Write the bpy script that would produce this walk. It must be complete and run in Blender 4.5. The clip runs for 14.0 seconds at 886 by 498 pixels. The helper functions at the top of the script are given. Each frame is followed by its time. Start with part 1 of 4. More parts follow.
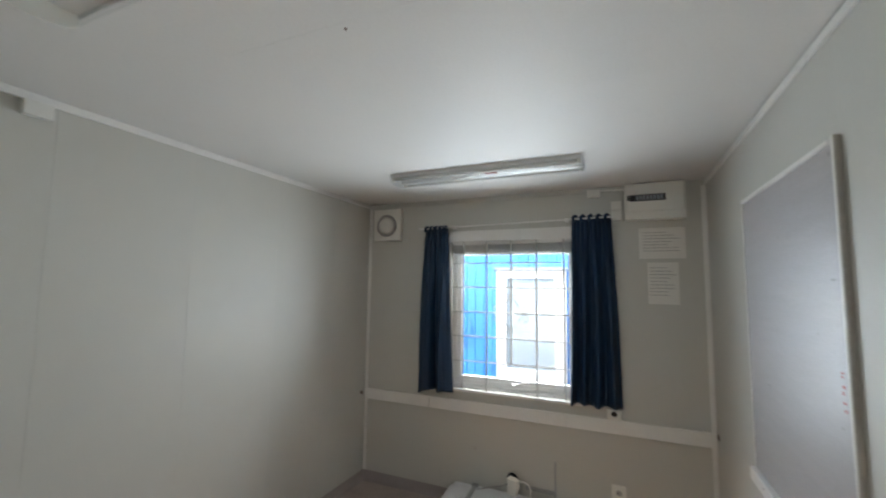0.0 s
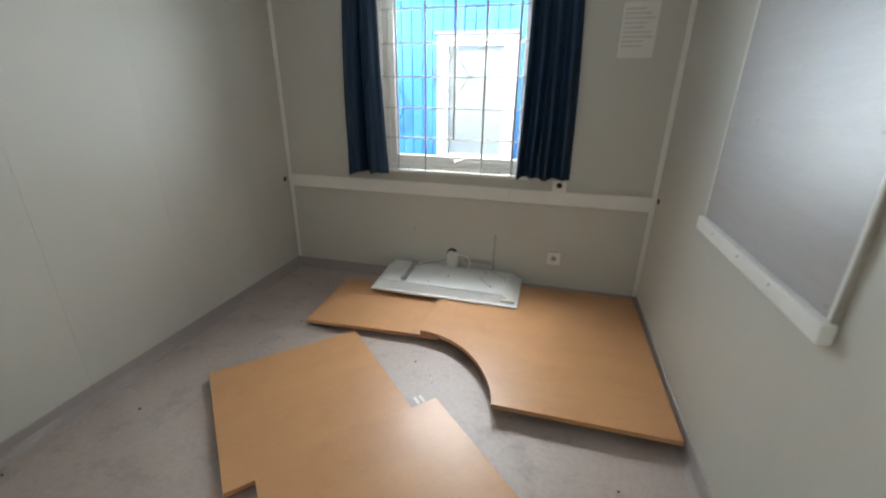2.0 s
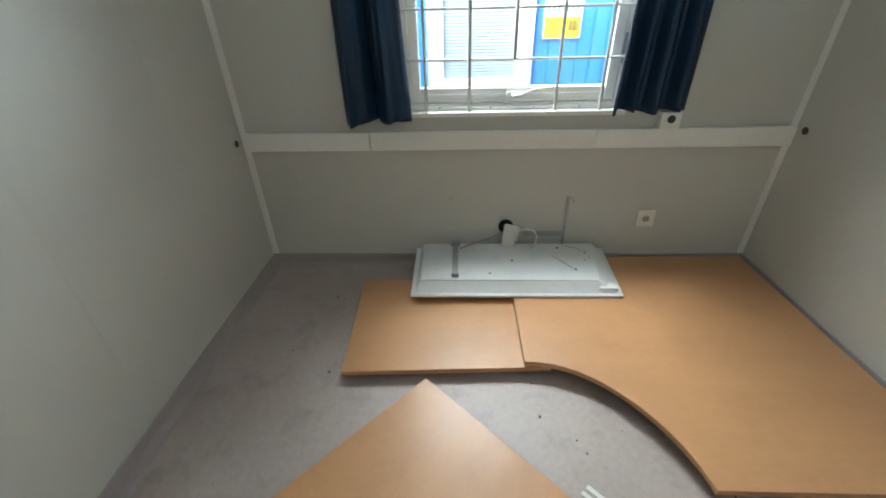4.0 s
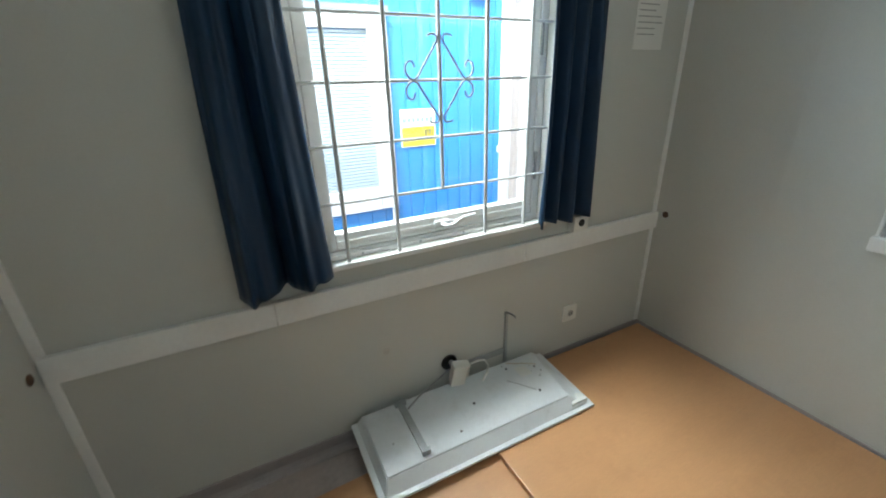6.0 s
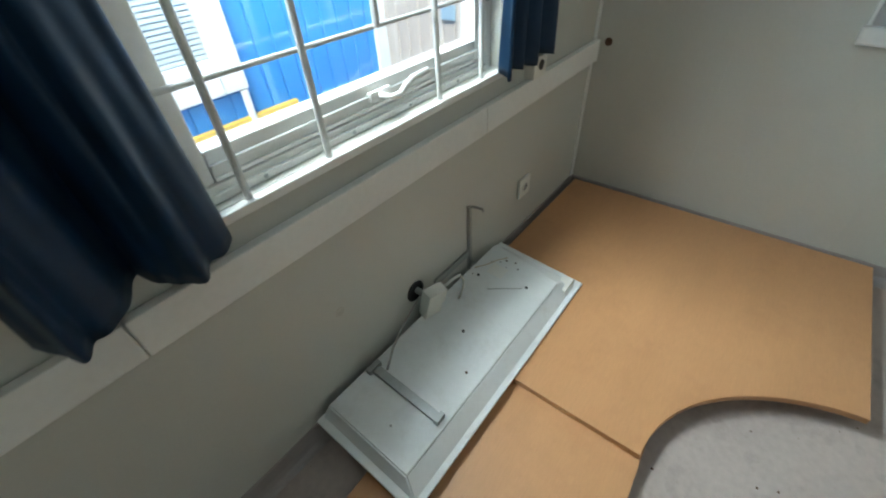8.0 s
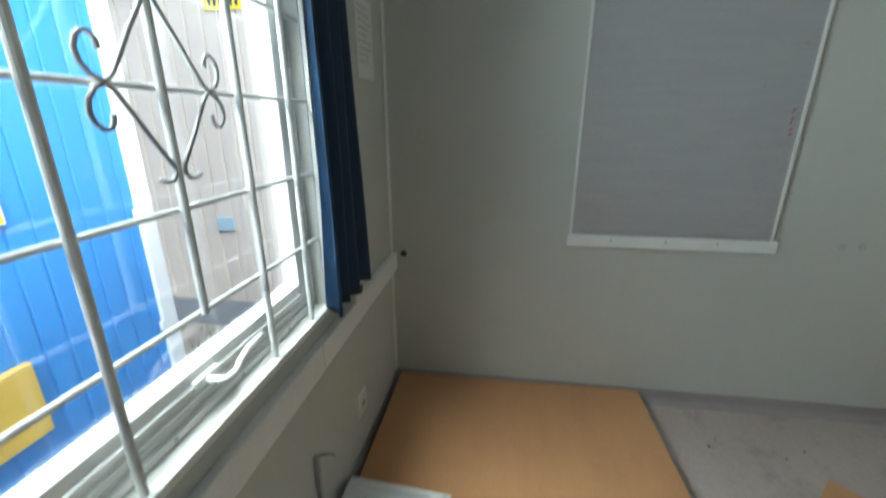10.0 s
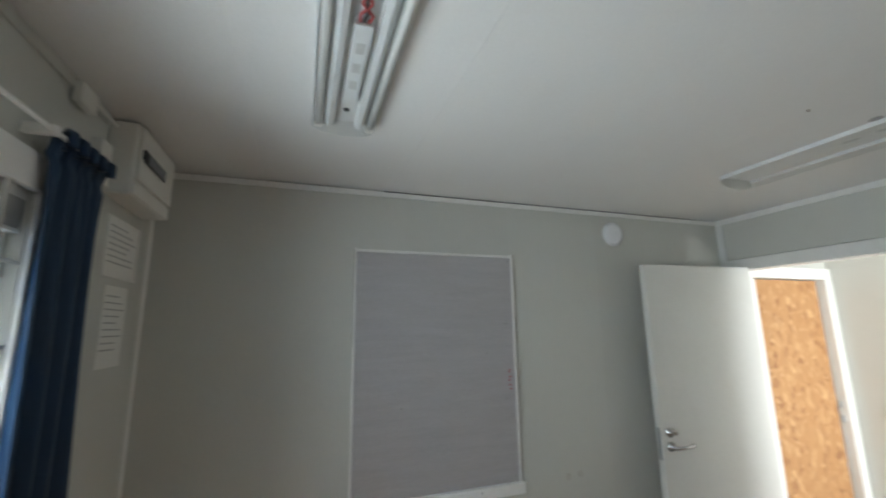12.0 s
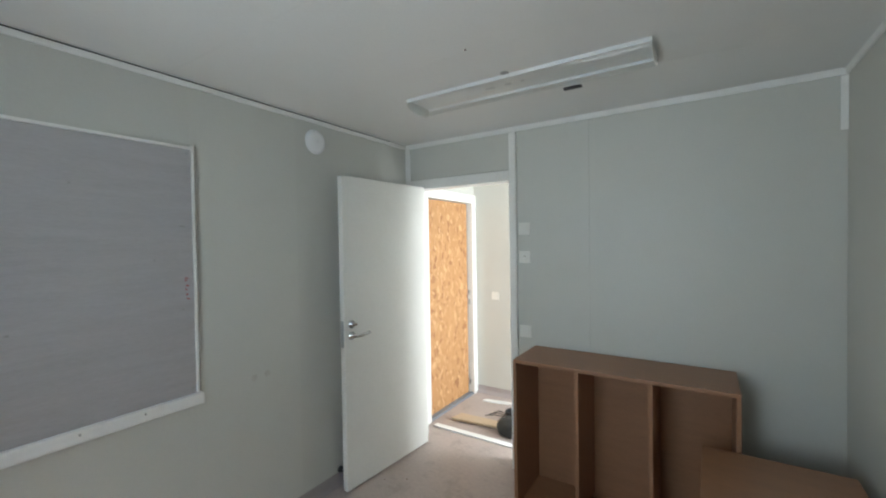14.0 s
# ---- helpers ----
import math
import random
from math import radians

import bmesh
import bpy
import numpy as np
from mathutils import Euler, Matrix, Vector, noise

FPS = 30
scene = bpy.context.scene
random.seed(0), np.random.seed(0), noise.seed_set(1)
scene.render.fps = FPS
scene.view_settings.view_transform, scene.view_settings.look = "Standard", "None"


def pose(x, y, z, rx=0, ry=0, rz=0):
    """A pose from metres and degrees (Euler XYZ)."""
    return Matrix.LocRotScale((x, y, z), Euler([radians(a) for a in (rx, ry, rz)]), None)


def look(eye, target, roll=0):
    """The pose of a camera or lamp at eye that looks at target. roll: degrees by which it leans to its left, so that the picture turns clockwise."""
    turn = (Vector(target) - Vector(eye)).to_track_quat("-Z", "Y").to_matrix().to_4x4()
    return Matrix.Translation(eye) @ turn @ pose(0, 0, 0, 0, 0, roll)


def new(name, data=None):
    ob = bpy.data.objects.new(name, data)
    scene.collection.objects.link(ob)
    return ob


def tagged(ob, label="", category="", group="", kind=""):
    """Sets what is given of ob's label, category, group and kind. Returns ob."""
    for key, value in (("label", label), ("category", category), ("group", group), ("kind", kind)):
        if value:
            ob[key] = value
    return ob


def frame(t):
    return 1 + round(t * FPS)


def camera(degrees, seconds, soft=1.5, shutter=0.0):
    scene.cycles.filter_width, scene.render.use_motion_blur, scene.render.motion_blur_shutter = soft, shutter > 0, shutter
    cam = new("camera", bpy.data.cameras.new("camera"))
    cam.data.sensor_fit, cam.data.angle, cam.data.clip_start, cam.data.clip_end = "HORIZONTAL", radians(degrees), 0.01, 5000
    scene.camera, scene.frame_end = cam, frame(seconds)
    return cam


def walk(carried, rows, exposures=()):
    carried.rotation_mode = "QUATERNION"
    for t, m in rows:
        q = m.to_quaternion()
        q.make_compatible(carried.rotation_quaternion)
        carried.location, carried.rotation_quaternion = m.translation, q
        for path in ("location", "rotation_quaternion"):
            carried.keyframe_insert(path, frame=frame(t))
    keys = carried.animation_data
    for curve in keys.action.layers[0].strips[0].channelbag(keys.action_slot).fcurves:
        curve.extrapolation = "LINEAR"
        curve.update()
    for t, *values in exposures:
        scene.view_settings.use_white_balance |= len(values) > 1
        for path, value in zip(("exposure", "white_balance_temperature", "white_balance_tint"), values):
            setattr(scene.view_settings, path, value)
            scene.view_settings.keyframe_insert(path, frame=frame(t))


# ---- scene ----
cam = camera(95.1, 14.0, soft=1.9, shutter=0.4)
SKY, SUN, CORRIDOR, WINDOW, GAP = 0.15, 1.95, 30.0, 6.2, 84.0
EXPOSURES = [(0.0, 1.5, 6500, 12), (1.5, 1.62, 6650, 12), (2.5, 1.62, 6500, 6), (5.0, 1.75, 6250, 3), (6.0, 1.6, 6200, 3), (7.0, 1.5, 6100, 0), (9.5, 1.3, 6100, -1), (11.0, 0.9, 6300, 3), (12.5, 1.2, 6450, 10), (14.0, 1.25, 6300, 8)]
PATH = [
    (0, (1.084, 0.8, 1.672), (0.292, 2.627, 1.854), 0.8),
    (0.5, (1.085, 0.815, 1.651), (0.548, 2.742, 1.67), 0.7),
    (1, (1.06, 0.857, 1.56), (0.632, 2.8, 1.359), 0.7),
    (1.5, (1.023, 0.943, 1.482), (0.605, 2.839, 1.002), 0.8),
    (2, (0.974, 1.178, 1.38), (0.498, 2.98, 0.655), 0.7),
    (2.5, (0.806, 1.352, 1.3), (0.3, 3.05, 0.373), 0.2),
    (2.7, (0.7, 1.439, 1.307), (0.185, 3.091, 0.304), -0.4),
    (4.8, (-0.207, 2.182, 1.31), (0.152, 3.841, 0.252), -1.6),
    (5, (-0.261, 2.22, 1.337), (0.2, 3.884, 0.328), -1.6),
    (5.5, (-0.345, 2.379, 1.383), (0.332, 4.064, 0.544), -1.5),
    (6, (-0.386, 2.542, 1.46), (0.446, 4.193, 0.699), -1.7),
    (6.5, (-0.389, 2.747, 1.476), (0.564, 4.303, 0.656), -2.1),
    (7, (-0.425, 2.955, 1.397), (0.588, 4.345, 0.376), -2.8),
    (7.2, (-0.41, 3.009, 1.337), (0.607, 4.326, 0.227), -3.1),
    (9.3, (-0.303, 3.376, 1.254), (1.268, 3.778, 0.084), 0.8),
    (9.5, (-0.297, 3.381, 1.301), (1.375, 3.738, 0.263), 0.5),
    (10, (-0.3, 3.384, 1.421), (1.587, 3.648, 0.811), -0.0),
    (10.5, (-0.316, 3.376, 1.554), (1.665, 3.535, 1.331), -0.0),
    (11, (-0.349, 3.361, 1.656), (1.648, 3.349, 1.755), -0.2),
    (11.5, (-0.379, 3.328, 1.702), (1.578, 3.063, 2.02), -0.5),
    (12, (-0.408, 3.277, 1.702), (1.452, 2.638, 2.069), -0.8),
    (12.5, (-0.435, 3.217, 1.694), (1.247, 2.182, 2.009), -1.1),
    (13, (-0.44, 3.185, 1.681), (1.01, 1.824, 1.886), -1.1),
    (13.5, (-0.444, 3.17, 1.644), (0.796, 1.603, 1.724), -1.1),
    (14, (-0.445, 3.151, 1.614), (0.648, 1.477, 1.576), -0.9),
]
walk(cam, [(t, look(eye, target, roll)) for t, eye, target, roll in PATH], exposures=EXPOSURES)

# ---- world, sun and lamps ----
world = bpy.data.worlds.new("sky")
scene.world = world
world.use_nodes = True
wn = world.node_tree
sky = wn.nodes.new("ShaderNodeTexSky")
sky.sky_type, sky.sun_disc = "NISHITA", False
sky.sun_elevation, sky.sun_rotation = radians(50), radians(217)
sky.air_density, sky.dust_density = 1.0, 3.0
wn.nodes["Background"].inputs["Strength"].default_value = SKY
wn.links.new(sky.outputs[0], wn.nodes["Background"].inputs["Color"])

sun = new("sun", bpy.data.lights.new("sun", "SUN"))
sun.data.energy, sun.data.angle, sun.data.color = SUN, radians(12), (1.0, 0.96, 0.9)
sun.matrix_world = look((0, 0, 0), (-math.sin(radians(217)) * math.cos(radians(50)), -math.cos(radians(217)) * math.cos(radians(50)), -math.sin(radians(50))))


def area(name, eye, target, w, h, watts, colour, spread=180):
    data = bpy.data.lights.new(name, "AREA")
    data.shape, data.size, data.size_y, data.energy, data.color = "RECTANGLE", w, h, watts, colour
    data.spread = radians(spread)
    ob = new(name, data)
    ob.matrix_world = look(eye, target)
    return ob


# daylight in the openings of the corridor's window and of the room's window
YSKY = 3.903
area("corridor_daylight", (-0.96, -0.13, 1.2), (1.0, -0.13, 1.1), 0.80, 1.5, CORRIDOR, (0.93, 0.98, 1.0))
area("window_daylight", (0.315, YSKY, 1.45), (0.335, 2.90, 1.595), 0.90, 1.02, WINDOW, (0.84, 0.955, 1.0), 128)
# fill lamp added over the gap between the cabins, on top of the sky's light
area("gap_fill", (-0.35, 4.46, 2.72), (0.25, 3.46, 2.22), 2.0, 0.7, GAP, (0.92, 0.975, 1.0))


# ---- materials ----
def socket(node, *names):
    for n in names:
        if n in node.inputs:
            return node.inputs[n]


def material(name, base, rough=0.6, vary=0.08, scale=3.0, fine=60.0, bump=0.05, metal=0.0, stretch=(1, 1, 1), dirt=None, dirt_amount=0.0, depth=0.002, rand=0.0):
    m = bpy.data.materials.new(name)
    m.use_nodes = True
    n, l = m.node_tree.nodes, m.node_tree.links
    b = n["Principled BSDF"]
    tc, mp = n.new("ShaderNodeTexCoord"), n.new("ShaderNodeMapping")
    mp.inputs["Scale"].default_value = stretch
    l.new(tc.outputs["Object"], mp.inputs["Vector"])
    big, small = n.new("ShaderNodeTexNoise"), n.new("ShaderNodeTexNoise")
    big.inputs["Scale"].default_value, small.inputs["Scale"].default_value = scale, fine
    big.inputs["Detail"].default_value, small.inputs["Detail"].default_value = 5, 4
    l.new(mp.outputs[0], big.inputs["Vector"]), l.new(mp.outputs[0], small.inputs["Vector"])
    add = n.new("ShaderNodeMath")
    add.operation = "ADD"
    l.new(big.outputs["Fac"], add.inputs[0]), l.new(small.outputs["Fac"], add.inputs[1])
    ramp = n.new("ShaderNodeMapRange")
    ramp.inputs["From Min"].default_value, ramp.inputs["From Max"].default_value = 0.6, 1.4
    ramp.inputs["To Min"].default_value, ramp.inputs["To Max"].default_value = 1 - vary, 1 + vary
    l.new(add.outputs[0], ramp.inputs["Value"])
    mul = n.new("ShaderNodeVectorMath")
    mul.operation = "SCALE"
    mul.inputs[0].default_value = base
    l.new(ramp.outputs[0], mul.inputs["Scale"])
    out = mul.outputs[0]
    if rand:
        info, rr, m2 = n.new("ShaderNodeObjectInfo"), n.new("ShaderNodeMapRange"), n.new("ShaderNodeVectorMath")
        rr.inputs["To Min"].default_value, rr.inputs["To Max"].default_value = 1 - rand, 1 + rand
        m2.operation = "SCALE"
        l.new(info.outputs["Random"], rr.inputs["Value"]), l.new(out, m2.inputs[0]), l.new(rr.outputs[0], m2.inputs["Scale"])
        out = m2.outputs[0]
    if dirt:
        d, dr, mix = n.new("ShaderNodeTexNoise"), n.new("ShaderNodeValToRGB"), n.new("ShaderNodeMix")
        d.inputs["Scale"].default_value, d.inputs["Detail"].default_value, d.inputs["Roughness"].default_value = scale * 2.3, 9, 0.72
        l.new(tc.outputs["Object"], d.inputs["Vector"])
        dr.color_ramp.elements[0].position, dr.color_ramp.elements[1].position = 0.52, 0.75
        dr.color_ramp.elements[1].color = (dirt_amount,) * 3 + (1,)
        l.new(d.outputs["Fac"], dr.inputs[0])
        mix.data_type = "RGBA"
        l.new(dr.outputs[0], mix.inputs["Factor"]), l.new(out, mix.inputs["A"])
        mix.inputs["B"].default_value = (*dirt, 1)
        out = mix.outputs["Result"]
    l.new(out, b.inputs["Base Color"])
    b.inputs["Roughness"].default_value, b.inputs["Metallic"].default_value = rough, metal
    rmap = n.new("ShaderNodeMapRange")
    rmap.inputs["To Min"].default_value, rmap.inputs["To Max"].default_value = rough * 0.85, min(1, rough * 1.15)
    l.new(big.outputs["Fac"], rmap.inputs["Value"]), l.new(rmap.outputs[0], b.inputs["Roughness"])
    if bump:
        bp = n.new("ShaderNodeBump")
        bp.inputs["Strength"].default_value, bp.inputs["Distance"].default_value = bump, depth
        l.new(add.outputs[0], bp.inputs["Height"]), l.new(bp.outputs[0], b.inputs["Normal"])
    return m


def osb_material():
    m = bpy.data.materials.new("osb")
    m.use_nodes = True
    n, l = m.node_tree.nodes, m.node_tree.links
    b = n["Principled BSDF"]
    tc = n.new("ShaderNodeTexCoord")
    warp = n.new("ShaderNodeTexNoise")
    warp.inputs["Scale"].default_value = 9
    l.new(tc.outputs["Object"], warp.inputs["Vector"])
    mixv = n.new("ShaderNodeVectorMath")
    mixv.operation = "MULTIPLY_ADD"
    mixv.inputs[1].default_value = (0.12, 0.12, 0.12)
    l.new(warp.outputs["Color"], mixv.inputs[0]), l.new(tc.outputs["Object"], mixv.inputs[2])
    mp = n.new("ShaderNodeMapping")
    mp.inputs["Scale"].default_value = (1, 21, 11)
    mp.inputs["Rotation"].default_value = (0.5, 0, 0)
    l.new(mixv.outputs[0], mp.inputs["Vector"])
    v = n.new("ShaderNodeTexVoronoi")
    v.inputs["Scale"].default_value = 1.9
    l.new(mp.outputs[0], v.inputs["Vector"])
    hsv = n.new("ShaderNodeSeparateColor")
    l.new(v.outputs["Color"], hsv.inputs[0])
    ramp = n.new("ShaderNodeValToRGB")
    e = ramp.color_ramp.elements
    e[0].color, e[1].color = (0.35, 0.16, 0.065, 1), (0.64, 0.385, 0.19, 1)
    e[0].position, e[1].position = 0.04, 0.97
    mid = ramp.color_ramp.elements.new(0.16)
    mid.color = (0.47, 0.24, 0.098, 1)
    high = ramp.color_ramp.elements.new(0.8)
    high.color = (0.52, 0.28, 0.12, 1)
    l.new(hsv.outputs[0], ramp.inputs[0]), l.new(ramp.outputs[0], b.inputs["Base Color"])
    b.inputs["Roughness"].default_value = 0.6
    bp = n.new("ShaderNodeBump")
    bp.inputs["Strength"].default_value, bp.inputs["Distance"].default_value = 0.5, 0.003
    l.new(hsv.outputs[1], bp.inputs["Height"]), l.new(bp.outputs[0], b.inputs["Normal"])
    return m


def glass_material(name, tint=(1, 1, 1), rough=0.0):
    m = bpy.data.materials.new(name)
    m.use_nodes = True
    b = m.node_tree.nodes["Principled BSDF"]
    b.inputs["Base Color"].default_value = (*tint, 1)
    b.inputs["Roughness"].default_value, b.inputs["IOR"].default_value = rough, 1.45
    b.inputs["Transmission Weight"].default_value = 1.0
    return m


def veiled_glass(name, veil):
    """Clear glass with an added translucent film that stands in for veiling glare."""
    m = glass_material(name)
    n, l = m.node_tree.nodes, m.node_tree.links
    film, mix = n.new("ShaderNodeBsdfTranslucent"), n.new("ShaderNodeMixShader")
    film.inputs["Color"].default_value = (0.9, 0.95, 0.95, 1)
    mix.inputs[0].default_value = veil
    l.new(n["Principled BSDF"].outputs[0], mix.inputs[1]), l.new(film.outputs[0], mix.inputs[2]), l.new(mix.outputs[0], n["Material Output"].inputs["Surface"])
    return m


def thin_clear(name):
    m = bpy.data.materials.new(name)
    m.use_nodes = True
    n, l = m.node_tree.nodes, m.node_tree.links
    out = n["Material Output"]
    tr, gl, mix = n.new("ShaderNodeBsdfTransparent"), n.new("ShaderNodeBsdfGlossy"), n.new("ShaderNodeMixShader")
    tr.inputs["Color"].default_value = (0.95, 0.96, 0.96, 1)
    gl.inputs["Roughness"].default_value = 0.12
    mix.inputs[0].default_value = 0.055
    l.new(tr.outputs[0], mix.inputs[1]), l.new(gl.outputs[0], mix.inputs[2]), l.new(mix.outputs[0], out.inputs["Surface"])
    return m


WALL = material("painted_wall_panel", (0.585, 0.583, 0.540), 0.48, 0.035, 1.2, 150, 0.10, dirt=(0.47, 0.45, 0.40), dirt_amount=0.10, depth=0.001, rand=0.012)
CEIL = material("white_ceiling_board", (0.77, 0.77, 0.755), 0.62, 0.03, 1.5, 90, 0.05, dirt=(0.6, 0.57, 0.5), dirt_amount=0.10)
VINYL = material("vinyl_floor", (0.445, 0.372, 0.338), 0.45, 0.12, 2.5, 45, 0.08, dirt=(0.19, 0.155, 0.135), dirt_amount=0.55, depth=0.001)
SKIRT = material("grey_vinyl_skirting", (0.37, 0.325, 0.315), 0.5, 0.07, 3, 80, 0.04)
WHITE = material("white_painted_trim", (0.84, 0.835, 0.81), 0.4, 0.04, 4, 70, 0.04, dirt=(0.5, 0.46, 0.4), dirt_amount=0.15)
PLASTIC = material("aged_white_plastic", (0.80, 0.79, 0.74), 0.35, 0.03, 6, 90, 0.02)
DOORW = material("white_door_paint", (0.78, 0.77, 0.73), 0.5, 0.03, 2, 60, 0.03, dirt=(0.55, 0.5, 0.42), dirt_amount=0.10)
ENAMEL = material("white_enamelled_steel", (0.76, 0.77, 0.77), 0.3, 0.03, 5, 50, 0.02, dirt=(0.4, 0.37, 0.33), dirt_amount=0.25)
BEECH = material("beech_laminate", (0.54, 0.285, 0.132), 0.37, 0.07, 1.6, 30, 0.03, stretch=(1.0, 7, 5), dirt=(0.40, 0.20, 0.09), dirt_amount=0.45, depth=0.0006)
EDGE = material("board_edge_band", (0.42, 0.24, 0.11), 0.45, 0.1, 4, 40, 0.03, stretch=(2, 12, 12))
CARCASS = material("brown_wood_veneer", (0.31, 0.158, 0.085), 0.42, 0.14, 2.5, 22, 0.04, stretch=(1.5, 10, 12), depth=0.0006)
NAVY = material("navy_curtain_cloth", (0.006, 0.028, 0.068), 0.48, 0.16, 5, 320, 0.2, depth=0.001)
NAVY.node_tree.nodes["Principled BSDF"].inputs["Specular IOR Level"].default_value = 0.38
BOARD = material("grey_noticeboard_cloth", (0.42, 0.405, 0.415), 0.42, 0.12, 4, 40, 0.015, stretch=(1, 1, 9), depth=0.001)
BOARD.node_tree.nodes["Principled BSDF"].inputs["Specular IOR Level"].default_value = 1.0
BOARD.node_tree.nodes["Principled BSDF"].inputs["IOR"].default_value = 1.65
STEEL = material("galvanised_steel", (0.43, 0.44, 0.44), 0.4, 0.12, 9, 70, 0.05, metal=0.9)
CHROME = material("brushed_chrome", (0.50, 0.50, 0.49), 0.22, 0.05, 9, 90, 0.02, metal=1.0)
BLACK = material("black_plastic", (0.02, 0.02, 0.022), 0.5, 0.2, 9, 60, 0.05)
RUST = material("rusty_plug", (0.11, 0.06, 0.035), 0.8, 0.3, 40, 200, 0.3)
PAPER = material("white_paper", (0.80, 0.79, 0.75), 0.7, 0.03, 8, 90, 0.05)
INK = material("grey_print", (0.38, 0.37, 0.36), 0.8, 0.1, 20, 90, 0.0)
SCUFF = material("faint_scuff", (0.535, 0.52, 0.475), 0.6, 0.2, 60, 200, 0.0)
RED = material("red_marker", (0.40, 0.06, 0.055), 0.6, 0.2, 30, 90, 0.0)
OSB = osb_material()
GLASS = glass_material("window_glass")
VEILED = veiled_glass("veiled_window_glass", 0.010)
CLEAR = thin_clear("clear_plastic_cover")
TUBE = material("fluorescent_tube_glass", (0.82, 0.82, 0.80), 0.2, 0.02, 5, 50, 0.0)
BLUE = material("blue_painted_steel", (0.038, 0.265, 0.71), 0.55, 0.04, 1.5, 40, 0.02, dirt=(0.03, 0.22, 0.52), dirt_amount=0.15)
BEIGE = material("beige_painted_steel", (0.56, 0.51, 0.455), 0.5, 0.06, 1.5, 40, 0.04, dirt=(0.4, 0.36, 0.3), dirt_amount=0.2)
GREYST = material("grey_steel_edge", (0.22, 0.24, 0.27), 0.5, 0.1, 2, 40, 0.04)
YELLOW = material("yellow_painted_board", (0.75, 0.48, 0.06), 0.5, 0.08, 3, 40, 0.04)
SIGNY = material("yellow_sign", (0.85, 0.66, 0.02), 0.4, 0.03, 3, 40, 0.0)
GREEN = material("green_print", (0.22, 0.34, 0.28), 0.6, 0.05, 9, 50, 0.0)
GRAVEL = material("grey_gravel", (0.25, 0.23, 0.21), 0.9, 0.35, 4, 60, 0.6, depth=0.02)
LEAF = material("grass_blade", (0.09, 0.12, 0.03), 0.7, 0.3, 9, 60, 0.0)
DARKGLASS = material("blind_behind_glass", (0.44, 0.52, 0.55), 0.25, 0.05, 3, 50, 0.0)
LINO = material("pale_wood_plank", (0.55, 0.42, 0.28), 0.5, 0.1, 3, 30, 0.05, stretch=(2, 14, 10))
DARKBAG = material("dark_rubber", (0.03, 0.03, 0.028), 0.7, 0.3, 12, 60, 0.2)


# ---- mesh helpers ----
def box(bm, x0, x1, y0, y1, z0, z1, bevel=0.0):
    got = bmesh.ops.create_cube(bm, size=1)["verts"]
    bmesh.ops.scale(bm, verts=got, vec=(x1 - x0, y1 - y0, z1 - z0))
    bmesh.ops.translate(bm, verts=got, vec=((x0 + x1) / 2, (y0 + y1) / 2, (z0 + z1) / 2))
    if bevel:
        edges = {e for v in got for e in v.link_edges}
        bmesh.ops.bevel(bm, geom=list(edges), offset=bevel, segments=2, affect="EDGES", profile=0.6)
    return bm


def B(*a, bevel=0.0):
    return box(bmesh.new(), *a, bevel=bevel)


def cyl(bm, a, b, r, seg=14, r2=None):
    a, b = Vector(a), Vector(b)
    d = b - a
    got = bmesh.ops.create_cone(bm, cap_ends=True, segments=seg, radius1=r, radius2=r if r2 is None else r2, depth=d.length)["verts"]
    m = Matrix.Translation((a + b) / 2) @ d.to_track_quat("Z", "Y").to_matrix().to_4x4()
    bmesh.ops.transform(bm, matrix=m, verts=got)
    return bm


def C(a, b, r, seg=14, r2=None):
    return cyl(bmesh.new(), a, b, r, seg, r2)


def tube(points, r, seg=8):
    """A round bar along points."""
    bm = bmesh.new()
    pts = [Vector(p) for p in points]
    rings = []
    ref = None
    for i, p in enumerate(pts):
        d = (pts[min(i + 1, len(pts) - 1)] - pts[max(i - 1, 0)]).normalized()
        if ref is None:
            ref = d.orthogonal().normalized()
        ref = (ref - d * ref.dot(d)).normalized()
        side = d.cross(ref)
        rings.append([bm.verts.new(p + r * (math.cos(a) * ref + math.sin(a) * side)) for a in [2 * math.pi * k / seg for k in range(seg)]])
    for r0, r1 in zip(rings, rings[1:]):
        for k in range(seg):
            bm.faces.new((r0[k], r0[(k + 1) % seg], r1[(k + 1) % seg], r1[k]))
    bm.faces.new(rings[0][::-1]), bm.faces.new(rings[-1])
    bmesh.ops.recalc_face_normals(bm, faces=bm.faces)
    return bm


def lathe(profile, centre, axis, seg=32):
    """A turned body: profile of (radius, height) along an axis from a centre."""
    bm = bmesh.new()
    q = Vector(axis).to_track_quat("Z", "Y").to_matrix().to_4x4()
    rings = []
    for r, h in profile:
        rings.append([bm.verts.new((r * math.cos(2 * math.pi * k / seg), r * math.sin(2 * math.pi * k / seg), h)) for k in range(seg)])
    for r0, r1 in zip(rings, rings[1:]):
        for k in range(seg):
            bm.faces.new((r0[k], r0[(k + 1) % seg], r1[(k + 1) % seg], r1[k]))
    bm.faces.new(rings[0]), bm.faces.new(rings[-1])
    bmesh.ops.recalc_face_normals(bm, faces=bm.faces)
    bmesh.ops.transform(bm, matrix=Matrix.Translation(centre) @ q, verts=bm.verts)
    return bm


